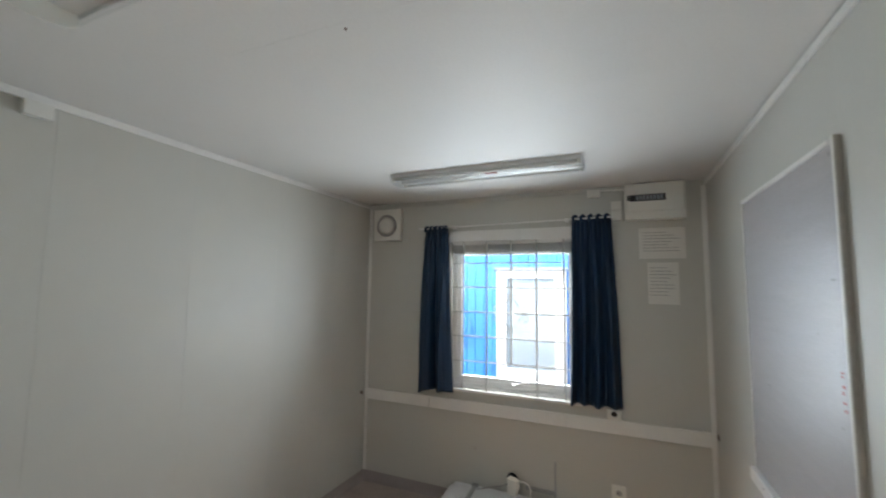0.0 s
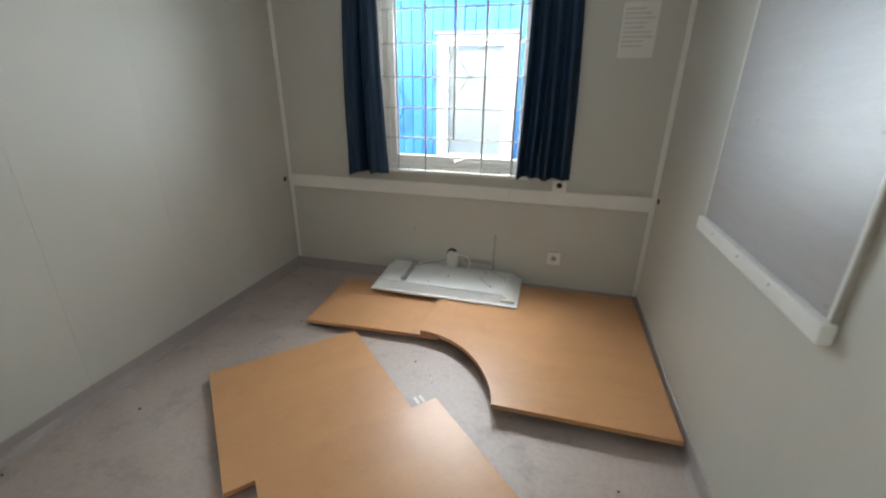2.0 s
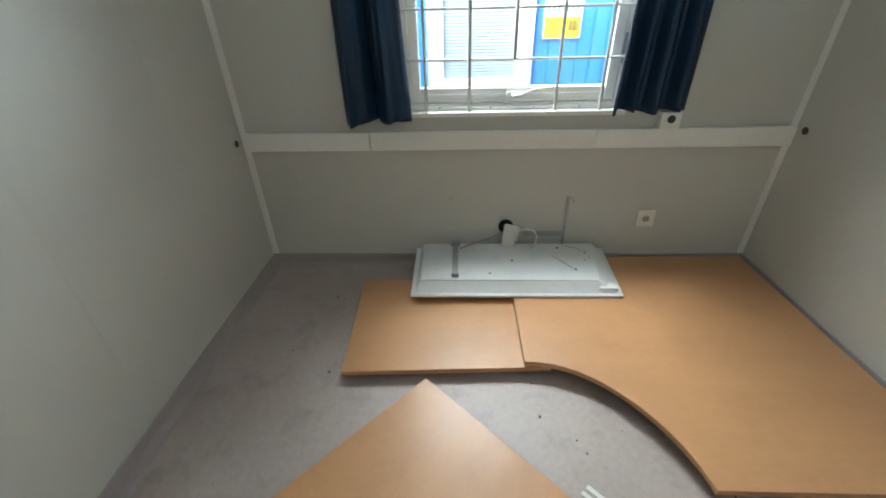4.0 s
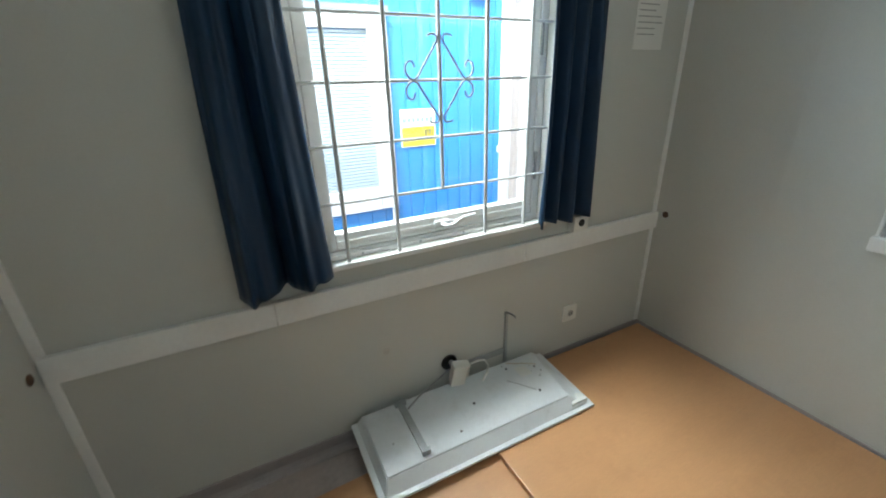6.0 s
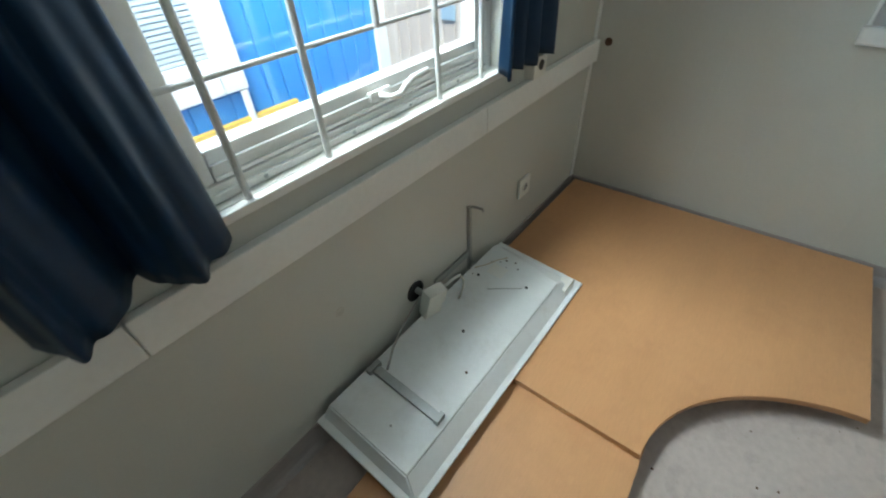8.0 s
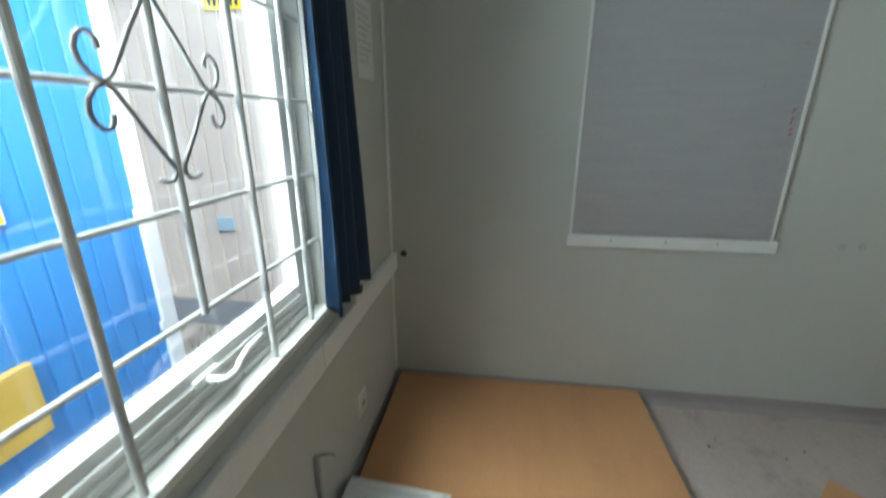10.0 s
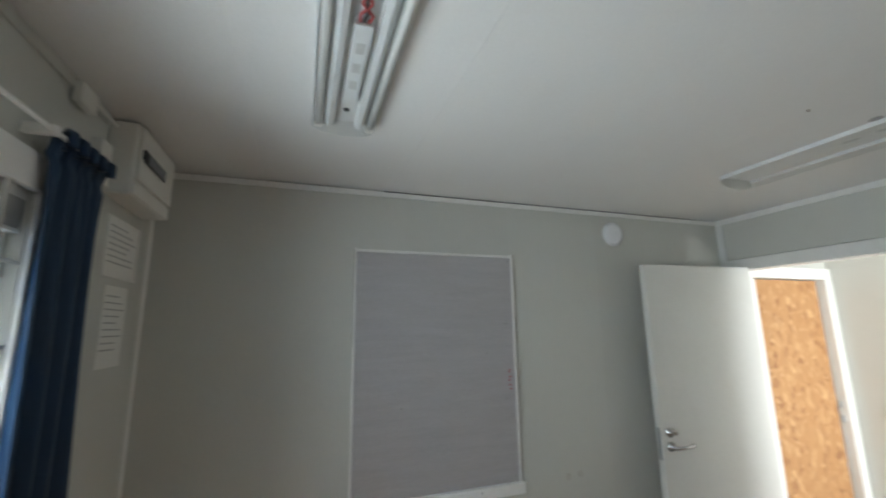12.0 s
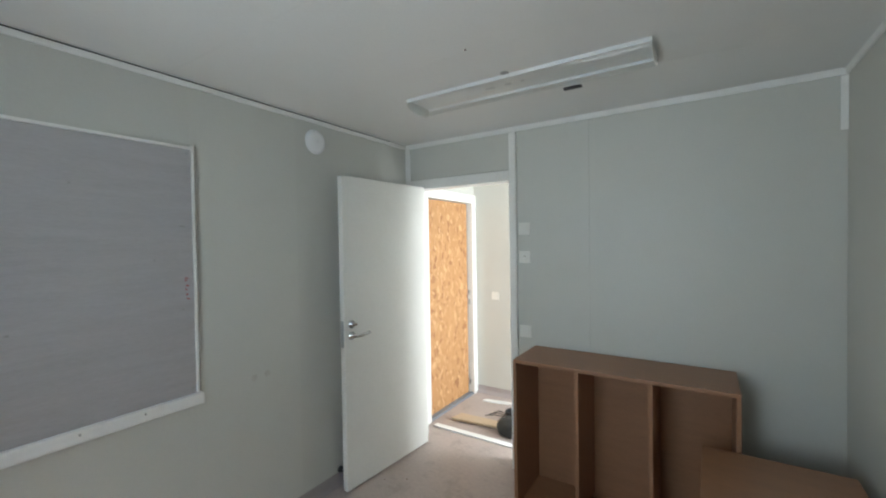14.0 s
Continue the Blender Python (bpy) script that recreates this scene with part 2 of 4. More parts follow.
def prism(outline, z0, z1, bevel=0.0):
    """A flat plate with an outline in x and y."""
    bm = bmesh.new()
    low = [bm.verts.new((x, y, z0)) for x, y in outline]
    face = bm.faces.new(low)
    got = bmesh.ops.extrude_face_region(bm, geom=[face])["geom"]
    bmesh.ops.translate(bm, verts=[v for v in got if isinstance(v, bmesh.types.BMVert)], vec=(0, 0, z1 - z0))
    bmesh.ops.recalc_face_normals(bm, faces=bm.faces)
    if bevel:
        rim = [e for e in bm.edges if abs(e.verts[0].co.z - e.verts[1].co.z) < 1e-6]
        bmesh.ops.bevel(bm, geom=rim, offset=bevel, segments=2, affect="EDGES", profile=0.6)
    return bm


def mesh(name, bm, mat, smooth=False):
    me = bpy.data.meshes.new(name)
    bm.to_mesh(me)
    bm.free()
    me.materials.append(mat)
    if smooth:
        for p in me.polygons:
            p.use_smooth = True
    return me


def part(name, bm, mat, parent, label="", smooth=False):
    ob = new(name, mesh(name, bm, mat, smooth))
    ob.parent = parent
    if label:
        tagged(ob, label)
    return ob


def thing(name, label, category, group="", kind="", at=None):
    ob = new(name)
    if at is not None:
        ob.matrix_basis = at
    return tagged(ob, label, category, group, kind)


def solid(name, bm, mat, label, category, group="", kind="", smooth=False):
    return tagged(new(name, mesh(name, bm, mat, smooth)), label, category, group, kind)


# ---- plan ----
XL, XR, YB, YW, H = -1.0, 1.63, 0.508, 3.92, 2.40
YC = -0.66           # far wall of the corridor
WX0, WX1, WZ0, WZ1 = -0.19, 0.82, 0.86, 2.04   # window opening
DX0, DX1, DZ = 0.715, 1.52, 2.06               # door opening

# ---- floor and ceiling ----
floor = solid("floor", B(XL - 0.12, XR + 0.12, YC - 0.12, YW + 0.1, -0.1, 0.0), VINYL, "pinkish grey vinyl floor with scuffs and dirt", "floor", kind="structure")

bm = bmesh.new()
edges = [YC - 0.1, 0.45, 1.06, 1.665, 2.27, 2.875, 3.48, YW + 0.1]
box(bm, XL - 0.12, XR + 0.12, YC - 0.1, YW + 0.1, H + 0.006, H + 0.1)
for a, b in zip(edges, edges[1:]):
    box(bm, XL - 0.1, XR + 0.1, a + 0.0005, b - 0.0005, H, H + 0.0055)
ceiling = solid("ceiling", bm, CEIL, "white board ceiling with thin joints", "ceiling", kind="structure")


def panels(wall, axis, at, depth, cuts, z0, z1, gap=0.0004):
    """Upright wall panels with thin joints, in front of a wall."""
    for a, b in zip(cuts, cuts[1:]):
        lo, hi = min(at, at + depth), max(at, at + depth)
        if axis == "x":
            bm = B(lo, hi, a + gap, b - gap, z0, z1)
        else:
            bm = B(a + gap, b - gap, lo, hi, z0, z1)
        part("panel", bm, WALL, wall)


# ---- walls ----
CY0, CY1, CZ0, CZ1 = -0.56, 0.30, 0.30, 2.04   # glazed outer door at the corridor's end
bm = bmesh.new()
box(bm, XL - 0.12, XL - 0.012, CY1, YW, -0.05, H + 0.02)
box(bm, XL - 0.12, XL - 0.012, YC - 0.12, CY0, -0.05, H + 0.02)
box(bm, XL - 0.12, XL - 0.012, CY0, CY1, -0.05, CZ0)
box(bm, XL - 0.12, XL - 0.012, CY0, CY1, CZ1, H + 0.02)
left = solid("wall_west", bm, WALL, "light grey beige painted panel wall", "wall", kind="structure")
panels(left, "x", XL, -0.012, [YB - 0.02, 1.045, 1.64, 2.24, 2.83, 3.43, YW], 0, H)

# the right wall, with the boarded door opening in the corridor
bm = bmesh.new()
OY0, OY1, OZ = -0.61, 0.25, 2.04
box(bm, XR + 0.012, XR + 0.12, OY1, YW, -0.05, H + 0.02)
box(bm, XR + 0.012, XR + 0.12, YC - 0.12, OY0, -0.05, H + 0.02)
box(bm, XR + 0.012, XR + 0.12, OY0, OY1, OZ, H + 0.02)
right = solid("wall_east", bm, WALL, "light grey beige painted panel wall", "wall", kind="structure")
panels(right, "x", XR, 0.012, [YB - 0.02, 0.98, 1.58, 2.18, 2.78, 3.38, YW], 0, H, 0.0001)
part("panel", B(XR, XR + 0.012, OY1 + 0.005, YB - 0.022, 0, H), WALL, right)
part("panel", B(XR, XR + 0.012, OY0, OY1, OZ + 0.005, H), WALL, right)

# the window wall
bm = bmesh.new()
Y1 = YW + 0.11
box(bm, XL - 0.12, WX0, YW, Y1, -0.05, H + 0.02)
box(bm, WX1, XR + 0.12, YW, Y1, -0.05, H + 0.02)
box(bm, WX0, WX1, YW, Y1, -0.05, WZ0)
box(bm, WX0, WX1, YW, Y1, WZ1, H + 0.02)
wall_n = solid("wall_north", bm, WALL, "light grey beige painted wall around the window", "wall", kind="structure")

# the door wall
bm = bmesh.new()
YD = YB - 0.10
box(bm, XL, DX0, YD, YB - 0.012, 0, H)
box(bm, DX1, XR, YD, YB - 0.012, 0, H)
box(bm, DX0, DX1, YD, YB - 0.012, DZ + 0.02, H)
wall_s = solid("wall_south", bm, WALL, "light grey beige painted panel wall with a doorway", "wall", kind="structure")
panels(wall_s, "y", YB, -0.012, [XL, -0.43, 0.177, 0.66], 0, H, 0.0008)
part("panel", B(DX0 - 0.05, XR, YB - 0.012, YB, DZ + 0.05, H), WALL, wall_s)
part("panel", B(DX1 + 0.04, XR, YB - 0.012, YB, 0, DZ + 0.04), WALL, wall_s)

# the corridor's far wall
corridor_wall = solid("wall_corridor", B(XL - 0.012, XR + 0.012, YC - 0.12, YC, -0.05, H + 0.02), WALL, "pale painted wall of the corridor", "wall", kind="structure")


# ---- skirting, corner trims and ceiling mouldings ----
def skirting(name, a, b, inward, mat=SKIRT, hgt=0.078):
    """Coved strip from a to b on a wall; inward points into the room."""
    a, b, n = Vector((*a, 0)), Vector((*b, 0)), Vector((*inward, 0))
    prof = [(0, 0), (0.032, 0), (0.032, 0.002), (0.024, 0.006), (0.014, 0.018), (0.008, 0.034), (0.006, hgt - 0.003), (0.003, hgt), (0, hgt)]
    bm = bmesh.new()
    rows = [[bm.verts.new(p + n * d + Vector((0, 0, z))) for d, z in prof] for p in (a, b)]
    k = len(prof)
    for i in range(k):
        bm.faces.new((rows[0][i], rows[0][(i + 1) % k], rows[1][(i + 1) % k], rows[1][i]))
    bm.faces.new(rows[0]), bm.faces.new(rows[1][::-1])
    bmesh.ops.recalc_face_normals(bm, faces=bm.faces)
    return solid(name, bm, mat, "grey coved vinyl skirting along the wall", "baseboard", kind="structure")


skirting("baseboard_1", (XL, YB), (XL, YW), (1, 0))
skirting("baseboard_2", (XR, YB), (XR, YW), (-1, 0))
skirting("baseboard_3", (XL + 0.006, YW), (XR - 0.006, YW), (0, -1))
skirting("baseboard_4", (XL + 0.006, YB), (0.655, YB), (0, 1))
skirting("baseboard_5", (XL, YC), (XR, YC), (0, 1))
skirting("baseboard_6", (XR, OY1 + 0.06), (XR, YD), (-1, 0))


def strip(name, *a, mat=WHITE, label="white painted wooden moulding"):
    return solid(name, B(*a, bevel=0.003), mat, label, "trim", kind="structure")


strip("trim_1", XL, XL + 0.012, YB + 0.012, YW - 0.012, H - 0.034, H - 0.001)
strip("trim_2", XR - 0.012, XR, YB + 0.012, YW - 0.012, H - 0.034, H - 0.008)
# shade of the open joint over trim_2, laid in as a black strip
strip("trim_9", XR - 0.004, XR, YB + 0.2, 2.9, H - 0.0075, H - 0.0005, mat=BLACK, label="black strip for the shade in the open joint above the moulding")
strip("trim_3", XL, 1.12, YW - 0.012, YW, H - 0.034, H - 0.001, mat=WALL, label="beige painted moulding over the window wall")
strip("trim_4", XL, XR, YB, YB + 0.012, H - 0.036, H - 0.001)
strip("trim_5", XL, XL + 0.03, YW - 0.008, YW, 0.08, H - 0.035, label="white corner strip")
strip("trim_6", XR - 0.03, XR, YW - 0.008, YW, 0.08, H - 0.035, label="white corner strip")
strip("trim_7", XR - 0.045, XR, YB, YB + 0.010, DZ + 0.04, H - 0.037, label="white corner strip beside the door")
strip("trim_8", XL, XL + 0.028, YB, YB + 0.010, 2.11, H - 0.037, label="short white corner strip")

# ---- doorway ----
frame_1 = thing("door_frame", "white painted wooden door frame", "door frame", kind="structure")
part("jamb", B(0.665, DX0, YB - 0.102, YB + 0.014, 0, H - 0.038, bevel=0.003), WHITE, frame_1)
part("jamb", B(DX1, DX1 + 0.04, YB - 0.102, YB + 0.014, 0, DZ - 0.031, bevel=0.003), WHITE, frame_1)
part("head", B(DX0 + 0.001, XR - 0.002, YB - 0.102, YB + 0.012, DZ - 0.03, DZ + 0.045, bevel=0.003), WHITE, frame_1)

door = thing("door_1", "white flush door standing wide open", "door", kind="structure", at=pose(1.475, 0.53, 0.012, 0, 0, 86))
part("leaf", B(0, 0.815, 0.0, 0.04, 0, 2.03, bevel=0.002), DOORW, door)
part("lock_plate", B(0.8155, 0.8185, 0.008, 0.032, 0.93, 1.10), STEEL, door, "steel lock plate in the door's edge")
handle = part("handle", lathe([(0.026, 0), (0.026, 0.006), (0.012, 0.010), (0.010, 0.045)], (0.76, 0.0405, 1.0), (0, 1, 0), 20), CHROME, door, "chrome lever handle", True)
part("lever", tube([(0.76, 0.083, 1.0), (0.74, 0.088, 1.0), (0.70, 0.088, 1.001), (0.655, 0.086, 1.006), (0.64, 0.082, 1.008)], 0.0095), CHROME, handle, smooth=True)
part("lock_cylinder", lathe([(0.026, 0), (0.026, 0.008), (0.014, 0.012), (0.014, 0.022)], (0.76, 0.0405, 1.075), (0, 1, 0), 20), CHROME, door, "chrome lock rosette", True)
part("thumb_turn", B(0.735, 0.768, 0.0625, 0.074, 1.066, 1.084, bevel=0.003), CHROME, door)
stop = solid("door_stop", lathe([(0.02, 0), (0.02, 0.01), (0.012, 0.014), (0.012, 0.05), (0.022, 0.052), (0.022, 0.07)], (XR - 0.007, 1.29, 0.10), (-1, 0, 0), 16), BLACK, "small dark rubber door stop on the wall", "door stop", smooth=True)

# boarded outer door in the corridor
boarded = thing("door_2", "outer doorway boarded up with an orange OSB sheet", "door", kind="structure")
part("osb_sheet", B(XR + 0.045, XR + 0.063, -0.555, 0.214, 0.02, 2.0), OSB, boarded, "rough OSB sheet")
for n, a in (("jamb", (XR - 0.012, XR + 0.11, OY1 - 0.035, OY1 + 0.06, 0, OZ - 0.034)), ("jamb", (XR - 0.012, XR + 0.11, OY0 - 0.045, OY0 + 0.035, 0, OZ - 0.034)),
             ("head", (XR - 0.012, XR + 0.11, OY0 - 0.045, OY1 + 0.06, OZ - 0.033, OZ + 0.05))):
    part(n, B(*a, bevel=0.003), WHITE, boarded, "white door casing")
part("rebate", B(XR + 0.064, XR + 0.10, OY0 + 0.036, OY1 - 0.036, 0.001, OZ - 0.035), GREYST, boarded)
part("sill", B(XR - 0.005, XR + 0.063, OY0 + 0.036, OY1 - 0.036, 0.0, 0.018), GREYST, boarded, "dark metal sill")
for z in (0.10, 0.95, 1.05):
    part("hinge_pin", C((XR + 0.03, -0.564, z), (XR + 0.03, -0.564, z + 0.05), 0.010), STEEL, boarded)
part("switch_plate", B(1.36, 1.44, YC, YC + 0.01, 1.0, 1.08, bevel=0.003), PLASTIC, corridor_wall)

# the glazing at the corridor's end
cw = thing("window_2", "tall glazed opening at the corridor's end", "window", kind="structure")
for n, a in (("window_frame", (XL - 0.10, XL - 0.04, CY0, CY0 + 0.05, CZ0, CZ1)), ("window_frame", (XL - 0.10, XL - 0.04, CY1 - 0.05, CY1, CZ0, CZ1)),
             ("window_frame", (XL - 0.10, XL - 0.04, CY0 + 0.051, CY1 - 0.051, CZ0, CZ0 + 0.05)), ("window_frame", (XL - 0.10, XL - 0.04, CY0 + 0.051, CY1 - 0.051, CZ1 - 0.05, CZ1))):
    part(n, B(*a, bevel=0.003), WHITE, cw)
pane = part("pane", B(XL - 0.075, XL - 0.071, CY0 + 0.045, CY1 - 0.045, CZ0 + 0.045, CZ1 - 0.045), GLASS, cw)
pane.visible_shadow = False

# ---- window ----
win = thing("window_1", "white framed window with a rolled up blind", "window", kind="structure")
FY0, FY1 = YW + 0.035, YW + 0.10
for n, a in (("window_frame", (WX0, WX0 + 0.035, FY0, FY1, WZ0, WZ1)), ("window_frame", (WX1 - 0.035, WX1, FY0, FY1, WZ0, WZ1)),
             ("window_frame", (WX0 + 0.036, WX1 - 0.036, FY0, FY1, WZ0, WZ0 + 0.03)), ("window_frame", (WX0 + 0.036, WX1 - 0.036, FY0, FY1, WZ1 - 0.06, WZ1))):
    part(n, B(*a, bevel=0.003), WHITE, win)
sash = part("sash", B(WX0 + 0.037, WX0 + 0.08, FY0 + 0.005, FY1 - 0.01, WZ0 + 0.032, WZ1 - 0.062, bevel=0.004), WHITE, win)
part("sash", B(WX1 - 0.08, WX1 - 0.037, FY0 + 0.005, FY1 - 0.01, WZ0 + 0.032, WZ1 - 0.062, bevel=0.004), WHITE, win)
part("sash", B(WX0 + 0.081, WX1 - 0.081, FY0 + 0.005, FY1 - 0.01, WZ0 + 0.032, WZ0 + 0.095, bevel=0.004), WHITE, win)
part("sash", B(WX0 + 0.081, WX1 - 0.081, FY0 + 0.005, FY1 - 0.01, WZ1 - 0.105, WZ1 - 0.062, bevel=0.004), WHITE, win)
pane = part("pane", B(WX0 + 0.078, WX1 - 0.078, YW + 0.070, YW + 0.074, WZ0 + 0.09, WZ1 - 0.10), VEILED, win)
pane.visible_shadow = False
part("glazing_bead", B(WX0 + 0.081, WX1 - 0.081, FY0 - 0.004, FY0 + 0.0045, WZ0 + 0.062, WZ0 + 0.070, bevel=0.002), WHITE, win)
part("drip_ledge", B(WX0 + 0.036, WX1 - 0.036, FY0 - 0.012, FY0 - 0.0005, WZ0 + 0.001, WZ0 + 0.018, bevel=0.003), WHITE, win)
part("lock_rail", B(WX0 + 0.081, WX1 - 0.081, FY0 - 0.002, FY0 + 0.0045, WZ0 + 0.036, WZ0 + 0.044, bevel=0.001), WHITE, win)
for x in (-0.02, 0.22, 0.42, 0.63):
    part("screw", lathe([(0.005, 0), (0.004, 0.002)], (x, FY0 - 0.0122, WZ0 + 0.010), (0, -1, 0), 10), STEEL, win)
for z in (1.05, 1.55, 1.80):
    part("stay", B(WX1 - 0.036, WX1 - 0.026, FY0 - 0.01, FY0 - 0.001, z, z + 0.12), STEEL, win)
lev = part("handle", B(0.29, 0.36, FY0 - 0.010, FY0 + 0.004, 0.915, 0.938, bevel=0.003), WHITE, win, "white lever window handle")
part("lever", tube([(0.32, FY0 - 0.012, 0.926), (0.325, FY0 - 0.045, 0.926), (0.35, FY0 - 0.052, 0.928), (0.375, FY0 - 0.048, 0.94), (0.40, FY0 - 0.05, 0.951), (0.455, FY0 - 0.05, 0.954)], 0.008), WHITE, lev, smooth=True)
part("window_sill", B(WX0 - 0.012, WX1 + 0.012, YW - 0.022, YW + 0.034, WZ0 - 0.022, WZ0 - 0.001, bevel=0.004), WHITE, win, "white painted sill board")
part("head_board", B(WX0 - 0.02, WX1 + 0.03, YW - 0.020, YW - 0.001, WZ1 - 0.005, WZ1 + 0.085, bevel=0.003), WHITE, win, "white board above the opening")
part("side_board", B(WX0 - 0.02, WX0 - 0.001, YW - 0.014, YW - 0.001, WZ0 + 0.001, WZ1 - 0.006, bevel=0.002), WHITE, win)
part("side_board", B(WX1 + 0.001, WX1 + 0.02, YW - 0.014, YW - 0.001, WZ0 + 0.001, WZ1 - 0.006, bevel=0.002), WHITE, win)

part("shutter_box", B(WX0 + 0.0, WX1 - 0.0, YW + 0.113, YW + 0.165, 1.935, 2.09, bevel=0.004), GREYST, win, "grey steel box over the outer side")

blind = thing("venetian_blind", "white venetian blind drawn up under the window head", "blind")
part("head_rail", B(WX0 + 0.005, WX1 - 0.005, YW + 0.004, YW + 0.030, WZ1 - 0.03, WZ1 - 0.002, bevel=0.002), WHITE, blind)
for k in range(16):
    z = WZ1 - 0.034 - 0.0042 * k
    part("slat", B(WX0 + 0.01, WX1 - 0.01, YW + 0.005, YW + 0.030, z - 0.0012, z), WHITE, blind)
part("bottom_rail", B(WX0 + 0.01, WX1 - 0.01, YW + 0.006, YW + 0.030, WZ1 - 0.112, WZ1 - 0.101, bevel=0.002), WHITE, blind)

# ---- security grille ----
# greyer than the trim's white: the backlit bars' shade is in the base colour
GRILLE = material("worn_shaded_white_paint", (0.60, 0.60, 0.575), 0.45, 0.08, 14, 90, 0.05, dirt=(0.35, 0.31, 0.27), dirt_amount=0.3)
SCROLL = material("grey_painted_scroll", (0.34, 0.34, 0.33), 0.5, 0.1, 9, 70, 0.05)
grille = thing("window_grille", "white painted steel security grille with scroll ornament", "grille")
GY = YW - 0.004
for x in (-0.08, 0.118, 0.51, 0.712):
    part("bar", C((x, GY, WZ0 - 0.004), (x, GY, WZ1 + 0.0), 0.0075, 12), GRILLE, grille)
part("bar", C((0.314, GY, 1.078), (0.314, GY, WZ1), 0.0075, 12), GRILLE, grille)
for z in (1.078, 1.273, 1.468, 1.665, 1.86):
    part("cross_bar", C((WX0 + 0.002, GY + 0.010, z), (WX1 - 0.002, GY + 0.010, z), 0.0055, 10), GRILLE, grille)


def scroll(sx, sz):
    """One S-shaped scroll of the ornament, mirrored by sx and sz."""
    cx, cz = 0.314, 1.468
    hook = [(0.100, 0.040), (0.101, 0.052), (0.108, 0.060), (0.118, 0.060), (0.128, 0.052), (0.133, 0.038), (0.130, 0.022), (0.118, 0.008), (0.102, 0.002), (0.088, 0.010),
            (0.07, 0.036), (0.048, 0.070), (0.026, 0.100), (0.012, 0.120), (0.010, 0.132), (0.018, 0.142), (0.032, 0.143), (0.046, 0.138)]
    return tube([(cx + sx * u, GY - 0.006, cz + sz * v) for u, v in hook], 0.0038, 8)


for sx in (-1, 1):
    for sz in (-1, 1):
        part("scroll", scroll(sx, sz), SCROLL, grille, "grey steel scroll", smooth=True)


# ---- curtains ----
def curtain(name, x0t, x1t, x0b, x1b, ztop, zbot, folds, seed, label, phase=0.0, depth=0.036, lobes=False, off=0.060):
    rnd = random.Random(seed)
    ph = [rnd.uniform(0, 6.28) for _ in range(4)]
    nu, nv = 130, 50
    bm = bmesh.new()
    rows = []
    for j in range(nv + 1):
        v = j / nv
        row = []
        for i in range(nu + 1):
            u = i / nu
            a, b = x0t + (x0b - x0t) * v, x1t + (x1b - x1t) * v
            gather = math.exp(-(v / 0.16) ** 1.5)
            w = 2 * math.pi * folds * (u + 0.03 * math.sin(3 * u + ph[0]) + 0.02 * v * math.sin(5 * u + ph[1])) + phase
            deep = (0.012 + depth * v) * ((2 * abs(math.sin(w / 2 + 0.18 * math.sin(2.2 * v + 1.0))) ** 0.75 - 1.0 + 0.20 * math.sin(2.6 * w + 2.5 * v) + 0.10 * math.sin(4.3 * w - 4.0 * v + ph[2])) if lobes else (math.sin(w) + 0.22 * math.sin(2 * w + ph[2] + 1.2 * v)))
            tight = 0.011 * math.sin(2 * math.pi * folds * 2.4 * u + ph[3])
            y = YW - off - deep * (1 - 0.7 * gather) - tight * gather + 0.004 * math.sin(5 * v + 7 * u)
            y += math.exp(-((v - 0.035) / 0.014) ** 2) * 0.012
            z = ztop + (zbot - ztop) * v + 0.007 * v * math.sin(w * 0.5 + ph[3]) - (0.008 if lobes else 0.002) * v * math.sin(w) + (0.008 * math.sin(w * 2.4) if j == 0 else 0)
            x = a + (b - a) * u + 0.008 * math.cos(w) * v + 0.008 * math.sin(4.2 * v + ph[1]) * v
            row.append(bm.verts.new((x, min(y, YW - 0.012), z)))
        rows.append(row)
    for r0, r1 in zip(rows, rows[1:]):
        for i in range(nu):
            bm.faces.new((r0[i], r0[i + 1], r1[i + 1], r1[i]))
    ob = thing(name, label, "curtain", "curtains at the window")
    cloth = part("cloth", bm, NAVY, ob, smooth=True)
    sol = cloth.modifiers.new("thickness", "SOLIDIFY")
    sol.thickness = 0.002
    for k in range(5):
        x = x0t + (x1t - x0t) * (k + 0.5) / 5
        part("header_loop", tube([(x - 0.012, YW - 0.078, ztop - 0.03), (x - 0.010, YW - 0.076, ztop + 0.004), (x, YW - 0.062, ztop + 0.014), (x + 0.010, YW - 0.050, ztop + 0.004), (x + 0.008, YW - 0.046, ztop - 0.03)], 0.012), NAVY, ob, smooth=True)
    return ob


curtain("curtain", -0.408, -0.198, -0.470, -0.165, 2.15, 0.83, 2, 3, "dark navy blue cotton curtain hanging beside the window", 0.0, 0.040, True)
curtain("curtain", 0.775, 1.045, 0.755, 1.095, 2.18, 0.855, 4, 8, "dark navy blue cotton curtain, gathered, half over the window's edge", depth=0.020, off=0.048)
rod = thing("curtain_rod", "white curtain rod above the window", "curtain rod")
part("rod", C((-0.46, YW - 0.062, 2.150), (1.07, YW - 0.062, 2.175), 0.006), WHITE, rod)
for x, z in ((-0.15, 2.155), (0.74, 2.17)):
    part("bracket", B(x - 0.01, x + 0.01, YW - 0.07, YW - 0.0005, z - 0.012, z + 0.012, bevel=0.002), WHITE, rod)

